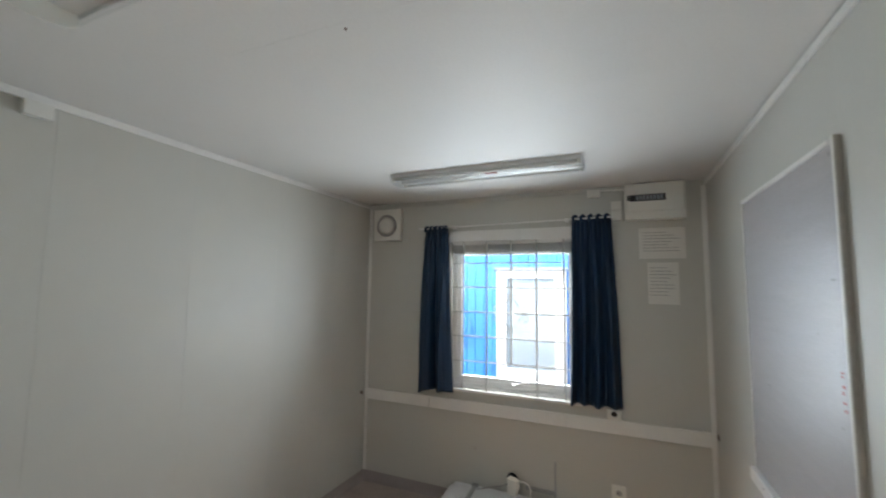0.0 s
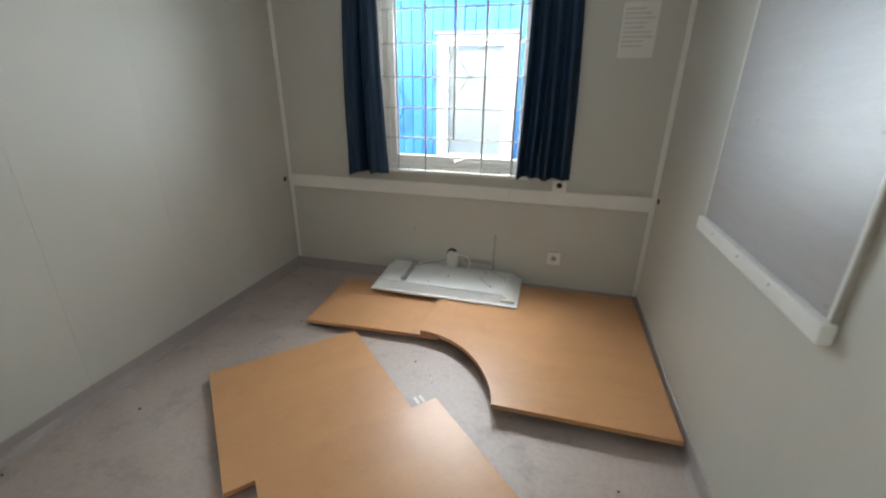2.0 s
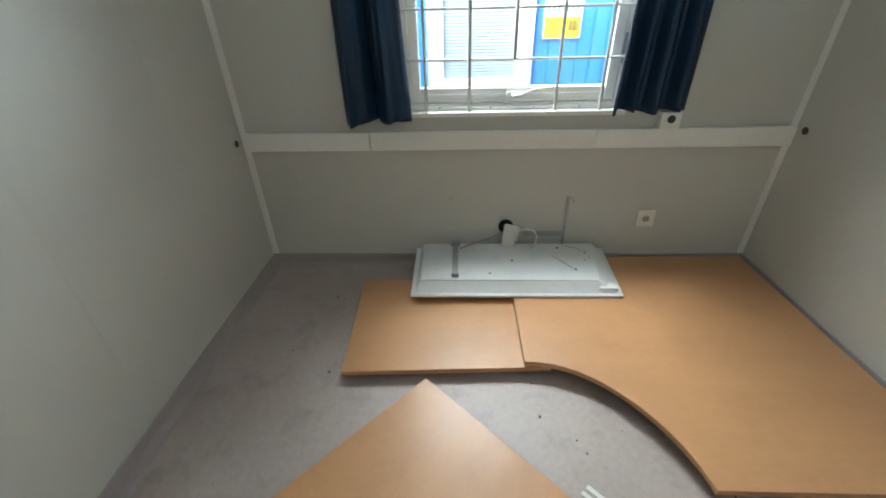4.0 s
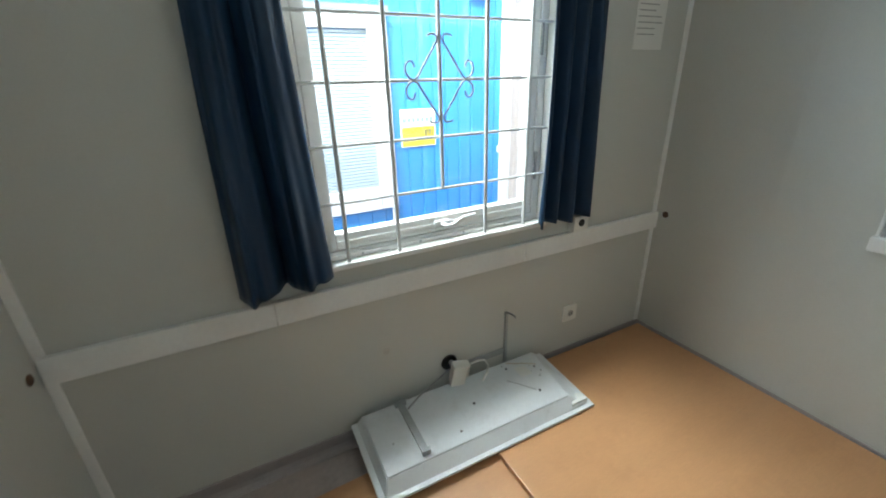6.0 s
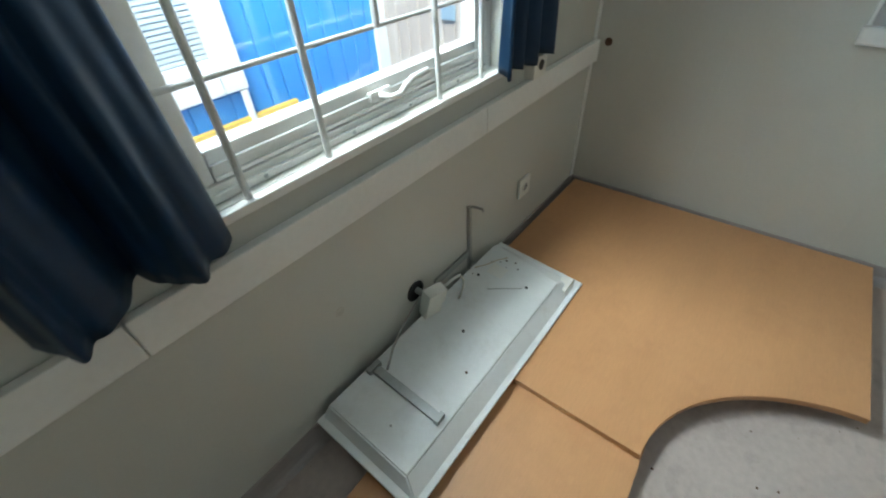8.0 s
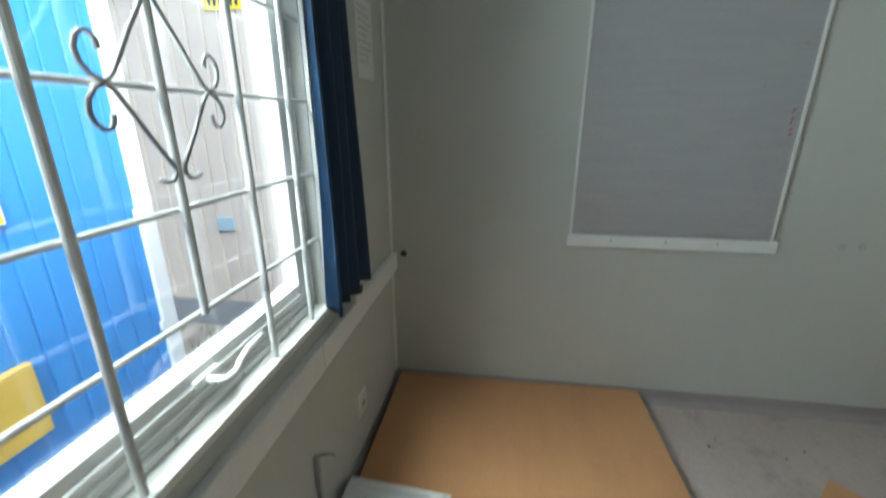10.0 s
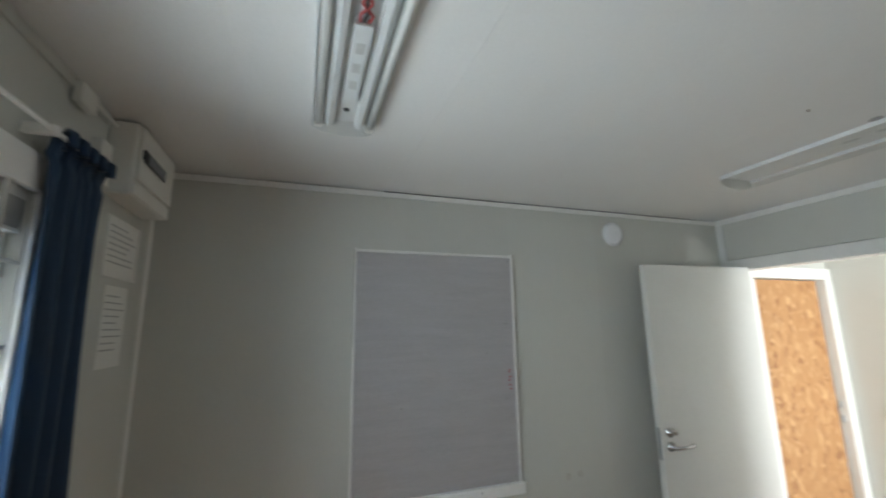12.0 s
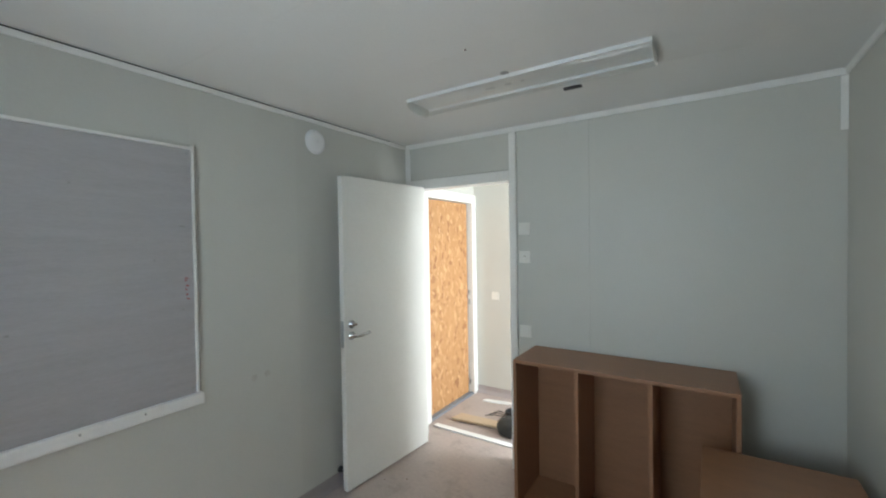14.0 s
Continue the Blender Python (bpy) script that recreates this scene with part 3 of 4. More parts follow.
# ---- cable rail and wall fittings ----
rail = thing("cable_trunking", "white plastic cable trunking along the wall under the window", "cable trunking")
for a, b in ((XL + 0.012, -0.362), (-0.359, 0.712), (0.714, XR - 0.012)):
    part("cover", B(a, b, YW - 0.030, YW - 0.0085, 0.685 + 0.0, 0.775, bevel=0.004), WHITE, rail)
for a, b in ((XL + 0.032, XR - 0.032),):
    part("back_channel", B(a, b, YW - 0.0083, YW - 0.0003, 0.690, 0.770), WHITE, rail)
for x, n in ((XR - 0.0005, -1), (XL + 0.0005, 1)):
    solid("wall_plug", lathe([(0.017, 0), (0.017, 0.003), (0.011, 0.006), (0.009, 0.004)], (x, 3.858, 0.765 if n < 0 else 0.738), (n, 0, 0), 18), RUST, "small dark rusty plug in the wall", "wall plug", "wall plugs", smooth=True)


def outlet(x0, x1, z0, z1, y, label="square white wall socket above the floor boards"):
    ob = thing("wall_socket", label, "socket")
    part("plate", B(x0, x1, y - 0.012, y - 0.0003, z0, z1, bevel=0.004), PLASTIC, ob)
    c = ((x0 + x1) / 2, y - 0.0121, (z0 + z1) / 2)
    part("rim", lathe([(0.024, 0), (0.024, 0.004), (0.020, 0.004), (0.019, 0.0005)], c, (0, -1, 0), 24), PLASTIC, ob, smooth=True)
    part("well", lathe([(0.0185, 0), (0.0185, 0.0012)], c, (0, -1, 0), 24), INK, ob)
    for s in (-0.008, 0.008):
        part("contact_hole", lathe([(0.003, 0), (0.003, 0.0025)], (c[0] + s, c[1], c[2]), (0, -1, 0), 10), BLACK, ob)
    return ob


outlet(1.008, 1.098, 0.252, 0.345, YW)
low = thing("junction_box", "white socket box on top of the cable trunking", "socket box")
part("box", B(0.99, 1.08, YW - 0.04, YW - 0.0003, 0.776, 0.85, bevel=0.004), PLASTIC, low)
part("well", lathe([(0.018, 0), (0.018, 0.002)], (1.035, YW - 0.0402, 0.82), (0, -1, 0), 18), BLACK, low)

fan = thing("ventilation_valve", "square white ventilation cover with a round valve", "vent")
part("base", B(-0.925, -0.655, YW - 0.05, YW - 0.0003, 2.065, 2.345, bevel=0.008), PLASTIC, fan)
part("ring", lathe([(0.095, 0), (0.098, 0.012), (0.085, 0.02), (0.078, 0.012), (0.076, 0.0)], (-0.79, YW - 0.0502, 2.195), (0, -1, 0), 36), INK, fan, smooth=True)
part("disc", lathe([(0.072, 0), (0.072, 0.02), (0.05, 0.028), (0.0, 0.030)], (-0.79, YW - 0.0502, 2.195), (0, -1, 0), 36), PLASTIC, fan, smooth=True)

dbox = thing("fuse_box", "white plastic fuse box with a dark breaker window", "fuse box")
part("body", B(1.135, 1.505, YW - 0.085, YW - 0.0003, 2.14, 2.394, bevel=0.008), PLASTIC, dbox)
part("lid", B(1.145, 1.495, YW - 0.100, YW - 0.0852, 2.195, 2.385, bevel=0.006), PLASTIC, dbox)
part("lower_cover", B(1.137, 1.503, YW - 0.093, YW - 0.0852, 2.142, 2.188, bevel=0.003), PLASTIC, dbox)
part("latch", B(1.150, 1.163, YW - 0.112, YW - 0.1002, 2.272, 2.304, bevel=0.003), BLACK, dbox, "black plastic latch")
part("breaker_window", B(1.165, 1.385, YW - 0.1035, YW - 0.1002, 2.265, 2.31, bevel=0.001), BLACK, dbox, "smoked breaker window")
for k in range(8):
    part("breaker", B(1.205 + 0.021 * k, 1.222 + 0.021 * k, YW - 0.106, YW - 0.1037, 2.272, 2.303), GREYST, dbox)
small = thing("junction_box", "small white junction box at the ceiling edge", "junction box")
part("box", B(0.885, 0.975, YW - 0.035, YW - 0.0125, 2.325, 2.385, bevel=0.004), PLASTIC, small)
part("conduit", C((0.976, YW - 0.022, 2.372), (1.134, YW - 0.022, 2.372), 0.006), PLASTIC, small)
sw = thing("light_switch", "double white switch box beside the curtain", "switch")
part("plate", B(1.045, 1.115, YW - 0.03, YW - 0.0003, 2.225, 2.29, bevel=0.004), PLASTIC, sw)
part("plate", B(1.045, 1.115, YW - 0.03, YW - 0.0003, 2.150, 2.222, bevel=0.004), PLASTIC, sw)


def sheet(x0, x1, z0, z1, lines, label):
    ob = thing("notice_sheet", label, "paper", "notices on the wall")
    part("paper", B(x0, x1, YW - 0.003, YW - 0.0006, z0, z1), PAPER, ob)
    h = z1 - z0
    for k in range(lines):
        z = z1 - 0.12 * h - 0.74 * h * k / lines
        ln = (0.55 + 0.3 * math.sin(k * 2.3) ** 2) * (x1 - x0)
        part("text_bar", B(x0 + 0.07 * (x1 - x0), x0 + 0.07 * (x1 - x0) + ln, YW - 0.0038, YW - 0.0031, z - 0.004, z), INK, ob)
    return ob


s1 = sheet(1.225, 1.495, 1.885, 2.085, 7, "yellowed printed notice in a thin frame")
for a in ((1.219, 1.2245, 1.879, 2.091), (1.4955, 1.501, 1.879, 2.091)):
    part("border", B(a[0], a[1], YW - 0.007, YW - 0.0006, a[2], a[3]), PAPER, s1)
for a in ((1.879, 1.8845), (2.0855, 2.091)):
    part("border", B(1.2246, 1.4954, YW - 0.007, YW - 0.0006, a[0], a[1]), PAPER, s1)
sheet(1.268, 1.455, 1.57, 1.852, 9, "white printed sheet taped to the wall")

# ---- pinboard on the east wall ----
EDGEDARK = material("dark_side_strip", (0.38, 0.35, 0.31), 0.6, 0.15, 8, 60, 0.05)
pin = thing("notice_board", "large grey notice board with a white bottom ledge", "notice board")
PX = XR - 0.001
part("panel", B(PX - 0.012, PX, 2.182, 3.035, 0.905, 2.066), BOARD, pin)
part("edge_strip", B(PX - 0.016, PX, 2.168, 2.1805, 0.905, 2.088, bevel=0.003), WHITE, pin)
part("edge_strip", B(PX - 0.016, PX, 3.0365, 3.048, 0.905, 2.088, bevel=0.003), WHITE, pin)
part("edge_strip", B(PX - 0.022, PX, 2.1815, 3.0355, 2.067, 2.080, bevel=0.003), WHITE, pin)
# narrow strip down the south side, darker than the white edge strips
part("side_strip", B(PX - 0.015, PX, 2.1605, 2.1675, 0.905, 2.086, bevel=0.002), EDGEDARK, pin, "narrow dark strip along the board's south side")
part("ledge", B(PX - 0.034, PX, 2.155, 3.055, 0.849, 0.904, bevel=0.008), WHITE, pin)
for y in (2.40, 2.62, 2.86):
    part("clip", B(PX - 0.0355, PX - 0.0342, y, y + 0.006, 0.880, 0.890), INK, pin)
for y, z in ((2.20, 2.045), (3.015, 2.045), (2.2, 0.93)):
    part("screw", lathe([(0.006, 0), (0.006, 0.002)], (PX - 0.0121, y, z), (-1, 0, 0), 12), STEEL, pin)
for k, (y, z, w, h) in enumerate(((2.206, 1.456, 0.014, 0.006), (2.211, 1.446, 0.010, 0.005), (2.204, 1.420, 0.013, 0.007), (2.212, 1.402, 0.008, 0.009), (2.206, 1.379, 0.012, 0.006), (2.203, 1.358, 0.010, 0.008))):
    part("red_mark", B(PX - 0.0130, PX - 0.0121, y, y + w, z, z + h, bevel=0.0004), RED, pin)
for y, z, w in ((2.215, 1.70, 0.022), (2.226, 1.31, 0.010), (2.34, 1.545, 0.008), (2.62, 1.86, 0.009), (2.80, 1.30, 0.012)):
    part("scuff_mark", B(PX - 0.0128, PX - 0.0121, y, y + w, z, z + 0.007, bevel=0.0003), INK, pin)

ALARM = material("bright_white_plastic", (0.86, 0.87, 0.88), 0.25, 0.02, 9, 90, 0.0)
detector = thing("smoke_alarm", "round white alarm on the wall", "smoke alarm")
part("base", lathe([(0.075, 0), (0.078, 0.004), (0.074, 0.012)], (XR - 0.0005, 1.435, 2.252), (-1, 0, 0), 36), ALARM, detector, smooth=True)
part("dome", lathe([(0.070, 0.0), (0.068, 0.006), (0.05, 0.012), (0.02, 0.014), (0.0, 0.0145)], (XR - 0.0127, 1.435, 2.252), (-1, 0, 0), 36), ALARM, detector, smooth=True)
for y, z in ((1.88, 0.885), (1.80, 0.89)):
    solid("wall_scuff", lathe([(0.018, 0), (0.018, 0.0012)], (XR - 0.0002, y, z), (-1, 0, 0), 16), SCUFF, "grey scuff mark on the wall paint", "scuff", "wall scuffs")

solid("wall_scuff", lathe([(0.016, 0), (0.016, 0.001)], (0.027, YW - 0.0002, 0.42), (0, -1, 0), 16), SCUFF, "faint grey scuff mark under the window", "scuff", "wall scuffs")

# switches beside the door
for z, n in ((1.692, 1), (1.498, 2), (0.986, 1)):
    o = thing("light_switch", "square white switch on the wall beside the door", "switch", "switches beside the door")
    part("plate", B(0.565, 0.648, YB + 0.0003, YB + 0.012, z - 0.042, z + 0.042, bevel=0.004), PLASTIC, o)
    part("rocker", B(0.582, 0.631, YB + 0.0122, YB + 0.018, z - 0.024, z + 0.024, bevel=0.003), PLASTIC, o)
    if n == 2:
        part("knob", lathe([(0.014, 0), (0.013, 0.012), (0.0, 0.013)], (0.606, YB + 0.0182, z), (0, 1, 0), 18), PLASTIC, o, smooth=True)

cablebox = thing("junction_box", "white junction box under the ceiling moulding", "junction box")
part("box", B(XL + 0.0005, XL + 0.035, 1.525, 1.615, 2.305, 2.363, bevel=0.004), PLASTIC, cablebox)


# ---- ceiling lamps ----
FAINT = material("faint_grey_print", (0.58, 0.58, 0.57), 0.6, 0.1, 20, 90, 0.0)
def batten(at, tubes, label):
    """A batten lamp, 1.2 m long, hung from the ceiling; its middle at the origin."""
    ob = thing("ceiling_lamp", label, "ceiling lamp", "ceiling lamps", at=at)
    part("body", B(-0.598, 0.598, -0.098, 0.098, -0.006, -0.0005), ENAMEL if tubes else CEIL, ob)
    for s in (-1, 1):
        if tubes:
            part("reflector", prism_along(-0.597, 0.597, [(s * 0.034, -0.0065), (s * 0.036, -0.030), (s * 0.052, -0.034), (s * 0.068, -0.020), (s * 0.070, -0.0065)]), ENAMEL, ob)
        part("rim", B(-0.599, 0.599, s * 0.1025 - 0.003, s * 0.1025 + 0.003, -0.022 if tubes else -0.018, -0.0005, bevel=0.001), ENAMEL, ob)
        if tubes:
            part("tube", C((-0.575, s * 0.084, -0.030), (0.575, s * 0.084, -0.030), 0.012, 16), TUBE, ob, smooth=True)
        for e in (-1, 1) if tubes else ():
            part("lamp_holder", B(e * 0.585 - 0.010, e * 0.585 + 0.010, s * 0.084 - 0.012, s * 0.084 + 0.012, -0.045, -0.0065, bevel=0.003), PLASTIC, ob)
    if tubes:
        ballast = part("ballast", B(0.10, 0.44, -0.022, 0.022, -0.030, -0.0065, bevel=0.004), ENAMEL, ob, "white ballast box")
        for k in range(3):
            part("print_bar", B(0.16 + 0.08 * k, 0.20 + 0.08 * k, -0.012, 0.010, -0.0308, -0.0302), FAINT, ballast)
            part("wire", tube([(0.10, -0.01 + 0.01 * k, -0.018), (0.07, -0.016 + 0.014 * k, -0.026), (0.04, 0.012 - 0.01 * k, -0.024), (-0.02, -0.006 + 0.006 * k, -0.010)], 0.004), RED if k != 1 else BLACK, ob, smooth=True)
        part("terminal", B(-0.08, -0.02, -0.018, 0.018, -0.026, -0.0065, bevel=0.002), PLASTIC, ob)
        part("screw", lathe([(0.010, 0), (0.009, 0.004)], (0.52, 0, -0.0062), (0, 0, -1), 12), BLACK, ob)
    else:
        for x, w in ((0.12, 0.05), (0.03, 0.035), (-0.04, 0.02)):
            part("smudge", B(x, x + w, -0.012, 0.008, -0.0075, -0.0062), FAINT, ob, "grey smudge left by a removed fitting")
    seg = 20
    arc = [(0.106 * math.cos(math.pi * k / seg), -0.020 - 0.040 * math.sin(math.pi * k / seg) ** 0.7) for k in range(seg + 1)]
    for e in (-1, 1):
        bm = bmesh.new()
        f = bm.faces.new([bm.verts.new((e * 0.602, y, z)) for y, z in arc] + [bm.verts.new((e * 0.602, -0.106, -0.001)), bm.verts.new((e * 0.602, 0.106, -0.001))])
        got = bmesh.ops.extrude_face_region(bm, geom=[f])["geom"]
        bmesh.ops.translate(bm, verts=[v for v in got if isinstance(v, bmesh.types.BMVert)], vec=(e * 0.004, 0, 0))
        bmesh.ops.recalc_face_normals(bm, faces=bm.faces)
        part("end_cap", bm, CLEAR if tubes else PLASTIC, ob)
    bm = bmesh.new()
    rows = [[bm.verts.new((x, y, z)) for y, z in arc] for x in (-0.6, 0.6)]
    for k in range(seg):
        bm.faces.new((rows[0][k], rows[0][k + 1], rows[1][k + 1], rows[1][k]))
    part("cover", bm, CLEAR, ob, "clear plastic cover", smooth=True)
    return ob


def prism_along(x0, x1, profile):
    """A bar along x with a profile in y and z."""
    bm = bmesh.new()
    a, b = [[bm.verts.new((x, y, z)) for y, z in profile] for x in (x0, x1)]
    k = len(profile)
    for i in range(k):
        bm.faces.new((a[i], a[(i + 1) % k], b[(i + 1) % k], b[i]))
    bm.faces.new(a[::-1]), bm.faces.new(b)
    bmesh.ops.recalc_face_normals(bm, faces=bm.faces)
    return bm


batten(pose(0.315, 3.175, H), True, "fluorescent ceiling lamp with clear cover, switched off")
batten(pose(0.34, 1.262, H), False, "ceiling lamp with clear cover and no tubes fitted")
solid("tape_strip", B(0.09, 0.18, 1.000, 1.034, H - 0.008, H - 0.0005, bevel=0.002), BLACK, "short strip of black tape on the ceiling", "tape")
solid("ceiling_screw", lathe([(0.004, 0), (0.004, 0.003), (0.002, 0.006)], (0.386, 1.69, H - 0.0001), (0, 0, -1), 10), RUST, "small rusty screw in the ceiling", "screw")
solid("ceiling_hole", lathe([(0.02, 0), (0.02, 0.002)], (0.350, 1.382, H - 0.0001), (0, 0, -1), 16), INK, "dark plug in the ceiling beside the lamp", "ceiling plug")


# ---- boards on the floor ----
def floor_board(outline, z0, thick, turn, at, label, cleats):
    ob = thing("desk_board", label, "desk board", "loose desk boards", at=pose(*at, 0, 0, turn))
    part("top", prism(outline, z0, z0 + thick, 0.0025), BEECH, ob)
    for a in cleats:
        part("cleat", B(a[0], a[1], a[2], a[3], -at[2], z0 - 0.0005), EDGE, ob)
    return ob


floor_board([(-0.38, -0.31), (0.46, -0.31), (0.46, 0.31), (-0.38, 0.31)], 0.028, 0.024, 2.5, (-0.035, 3.40, 0), "rectangular beech desk board lying under the heater", [(-0.33, -0.29, -0.2, 0.2), (0.30, 0.34, -0.2, 0.2)])
curve = [(0.805, 2.628)]
for k in range(1, 20):
    a = radians(90 * k / 20)
    curve.append((0.315 + 0.49 * math.cos(a) ** 0.95, 2.628 + 0.485 * math.sin(a) ** 1.3))
curve += [(0.315, 3.113), (0.315, 3.884), (1.582, 3.884), (1.590, 2.628)]
floor_board(curve[::-1], 0.0535, 0.024, 0, (0.015, 0.0, 0), "large beech corner desk board with a curved cut-out", [(1.2, 1.25, 2.9, 3.6), (0.95, 1.0, 2.9, 3.6)])
SQ = [(-0.385, -0.385), (0.385, -0.385), (0.385, 0.385), (-0.385, 0.385)]
floor_board(SQ, 0.020, 0.022, 46.5, (-0.045, 2.512, 0), "square beech desk board lying turned on the floor", [(-0.25, -0.2, -0.3, 0.3), (0.1, 0.15, -0.3, 0.3)])
floor_board(SQ, 0.060, 0.022, 46.0, (0.585, 2.055, 0), "square beech desk board overlapping another board", [(0.2, 0.25, -0.3, 0.3), (-0.1, -0.05, -0.38, 0.1)])


def tape_strips():
    bm = bmesh.new()
    for d in (0.0, 0.020):
        q = [bm.verts.new((0.445 + x + d, 2.650 + y + d * 0.9, 0.0006)) for x, y in ((0, 0), (0.055, -0.052), (0.065, -0.043), (0.010, 0.010))]
        top = [bm.verts.new((v.co.x, v.co.y, 0.0030)) for v in q]
        bm.faces.new(q[::-1]), bm.faces.new(top)
        for k in range(4):
            bm.faces.new((q[k], q[(k + 1) % 4], top[(k + 1) % 4], top[k]))
    return bm


tape = solid("tape_scrap", tape_strips(), PAPER, "scrap of clear tape on the floor between boards", "tape scrap")

# ---- heater lying on its face ----
heater = thing("electric_heater", "white electric panel heater lying face down on the boards", "heater", at=pose(0.3425, 3.515, 0.079, 5.0, 0, 0))
part("front_panel", prism([(-0.508, 0), (0.508, 0), (0.508, 0.385), (-0.508, 0.385)], 0, 0.012, 0.003), ENAMEL, heater)
bm = bmesh.new()
lo = [(-0.485, 0.02), (0.485, 0.02), (0.485, 0.38), (-0.485, 0.38)]
hi = [(-0.462, 0.066), (0.405, 0.066), (0.44, 0.375), (-0.462, 0.375)]
a = [bm.verts.new((x, y, 0.0125)) for x, y in lo]
b = [bm.verts.new((x, y, 0.052)) for x, y in hi]
for k in range(4):
    bm.faces.new((a[k], a[(k + 1) % 4], b[(k + 1) % 4], b[k]))
bm.faces.new(a[::-1]), bm.faces.new(b)
bmesh.ops.recalc_face_normals(bm, faces=bm.faces)
bmesh.ops.bevel(bm, geom=[e for e in bm.edges if e.verts[0].co.z > 0.03 or e.verts[1].co.z > 0.03], offset=0.004, segments=2, affect="EDGES")
part("back_cover", bm, ENAMEL, heater, "white steel rear cover")
part("corner_grip", prism([(0.40, 0.03), (0.488, 0.03), (0.47, 0.075), (0.42, 0.07)], 0.0126, 0.034, 0.002), PLASTIC, heater)
br = part("wall_bracket", B(-0.307, -0.278, 0.10, 0.345, 0.0525, 0.066, bevel=0.002), STEEL, heater, "loose galvanised bracket strip")
part("bracket_foot", B(-0.31, -0.275, 0.085, 0.10, 0.0525, 0.078, bevel=0.001), STEEL, br)
part("bracket_foot", B(-0.318, -0.268, 0.346, 0.366, 0.0525, 0.072, bevel=0.001), STEEL, br)
part("rating_plate", B(0.285, 0.345, 0.25, 0.315, 0.0523, 0.0532), PAPER, heater)
for x, y in ((0.31, 0.15), (0.25, 0.33), (0.0, 0.22)):
    part("screw", lathe([(0.006, 0), (0.005, 0.003)], (x, y, 0.0522), (0, 0, 1), 10), BLACK, heater)
for k, (x, y) in enumerate(((0.345, 0.33), (0.365, 0.30), (0.385, 0.285), (0.352, 0.265), (0.398, 0.25), (0.372, 0.225), (0.24, 0.352), (-0.39, 0.19), (-0.12, 0.12))):
    part("paint_chip", lathe([(0.0028 + 0.0012 * (k % 3), 0), (0.002, 0.001)], (x, y, 0.0522), (0, 0, 1), 9), INK if k % 2 else RUST, heater)
part("thin_wire", tube([(0.27, 0.362, 0.055), (0.31, 0.335, 0.058), (0.36, 0.315, 0.056), (0.40, 0.29, 0.055)], 0.0016, 6), LINO, heater, "thin yellowed wire", True)
part("thin_wire", tube([(0.21, 0.262, 0.0535), (0.25, 0.215, 0.0545), (0.295, 0.16, 0.0535)], 0.0013, 6), INK, heater, "thin grey wire", True)
part("seam", B(-0.46, 0.40, 0.0655, 0.0668, 0.0502, 0.0528), INK, heater)
part("cable", tube([(-0.27, 0.32, 0.056), (-0.2, 0.36, 0.06), (-0.1, 0.392, 0.075), (-0.03, 0.40, 0.11)], 0.004), INK, heater, smooth=True)

hole = thing("cable_outlet", "round black cable outlet in the wall", "cable outlet")
part("ring", lathe([(0.040, 0), (0.040, 0.004), (0.033, 0.005), (0.031, 0.001)], (0.322, YW - 0.0003, 0.252), (0, -1, 0), 24), BLACK, hole, smooth=True)
part("stub", lathe([(0.012, 0), (0.012, 0.03)], (0.330, YW - 0.001, 0.250), (0, -1, 0), 14), INK, hole)
plug = thing("plug_box", "white plastic connection box hanging on its cable", "plug box", at=pose(0.338, 3.858, 0.230, 12, 5, -12))
part("body", B(-0.034, 0.034, -0.022, 0.022, -0.072, 0.056, bevel=0.005), PLASTIC, plug)
part("side_flange", B(0.0345, 0.046, -0.020, 0.022, -0.02, 0.05, bevel=0.003), PLASTIC, plug)
part("cable", tube([(0.044, 0.0, 0.045), (0.085, 0.0, 0.062), (0.12, 0.004, 0.055), (0.142, 0.0, 0.02), (0.14, -0.01, -0.02), (0.12, -0.02, -0.055)], 0.005), PLASTIC, plug, smooth=True)
wallbr = thing("wall_bracket", "upright galvanised heater bracket screwed to the wall", "bracket")
part("upright", B(0.628, 0.642, YW - 0.016, YW - 0.002, 0.13, 0.43, bevel=0.001), STEEL, wallbr)
part("hook", tube([(0.635, YW - 0.012, 0.428), (0.640, YW - 0.03, 0.434), (0.648, YW - 0.058, 0.430), (0.650, YW - 0.062, 0.420)], 0.005), STEEL, wallbr, smooth=True)
part("cross_strip", B(0.42, 0.627, YW - 0.010, YW - 0.003, 0.195, 0.225), STEEL, wallbr)
part("foot", B(0.622, 0.66, YW - 0.06, YW - 0.002, 0.134, 0.142), STEEL, wallbr)

# ---- open shelf cabinet against the door wall ----
cab = thing("shelf_unit", "brown wooden shelf unit with three empty compartments", "shelf unit")
KX0, KX1, KY0, KY1, KZ = -0.572, 0.534, 0.525, 0.905, 0.90
part("top", B(KX0, KX1, KY0, KY1, KZ - 0.020, KZ, bevel=0.002), CARCASS, cab)
part("base", B(KX0 + 0.021, KX1 - 0.021, KY0, KY1 - 0.002, 0.0, 0.022), CARCASS, cab)
part("side", B(KX0, KX0 + 0.020, KY0, KY1, 0.0, KZ - 0.0205, bevel=0.002), CARCASS, cab)
part("side", B(KX1 - 0.020, KX1, KY0, KY1, 0.0, KZ - 0.0205, bevel=0.002), CARCASS, cab)
part("back", B(KX0 + 0.0205, KX1 - 0.0205, KY0 + 0.002, KY0 + 0.008, 0.0225, KZ - 0.0205), CARCASS, cab)
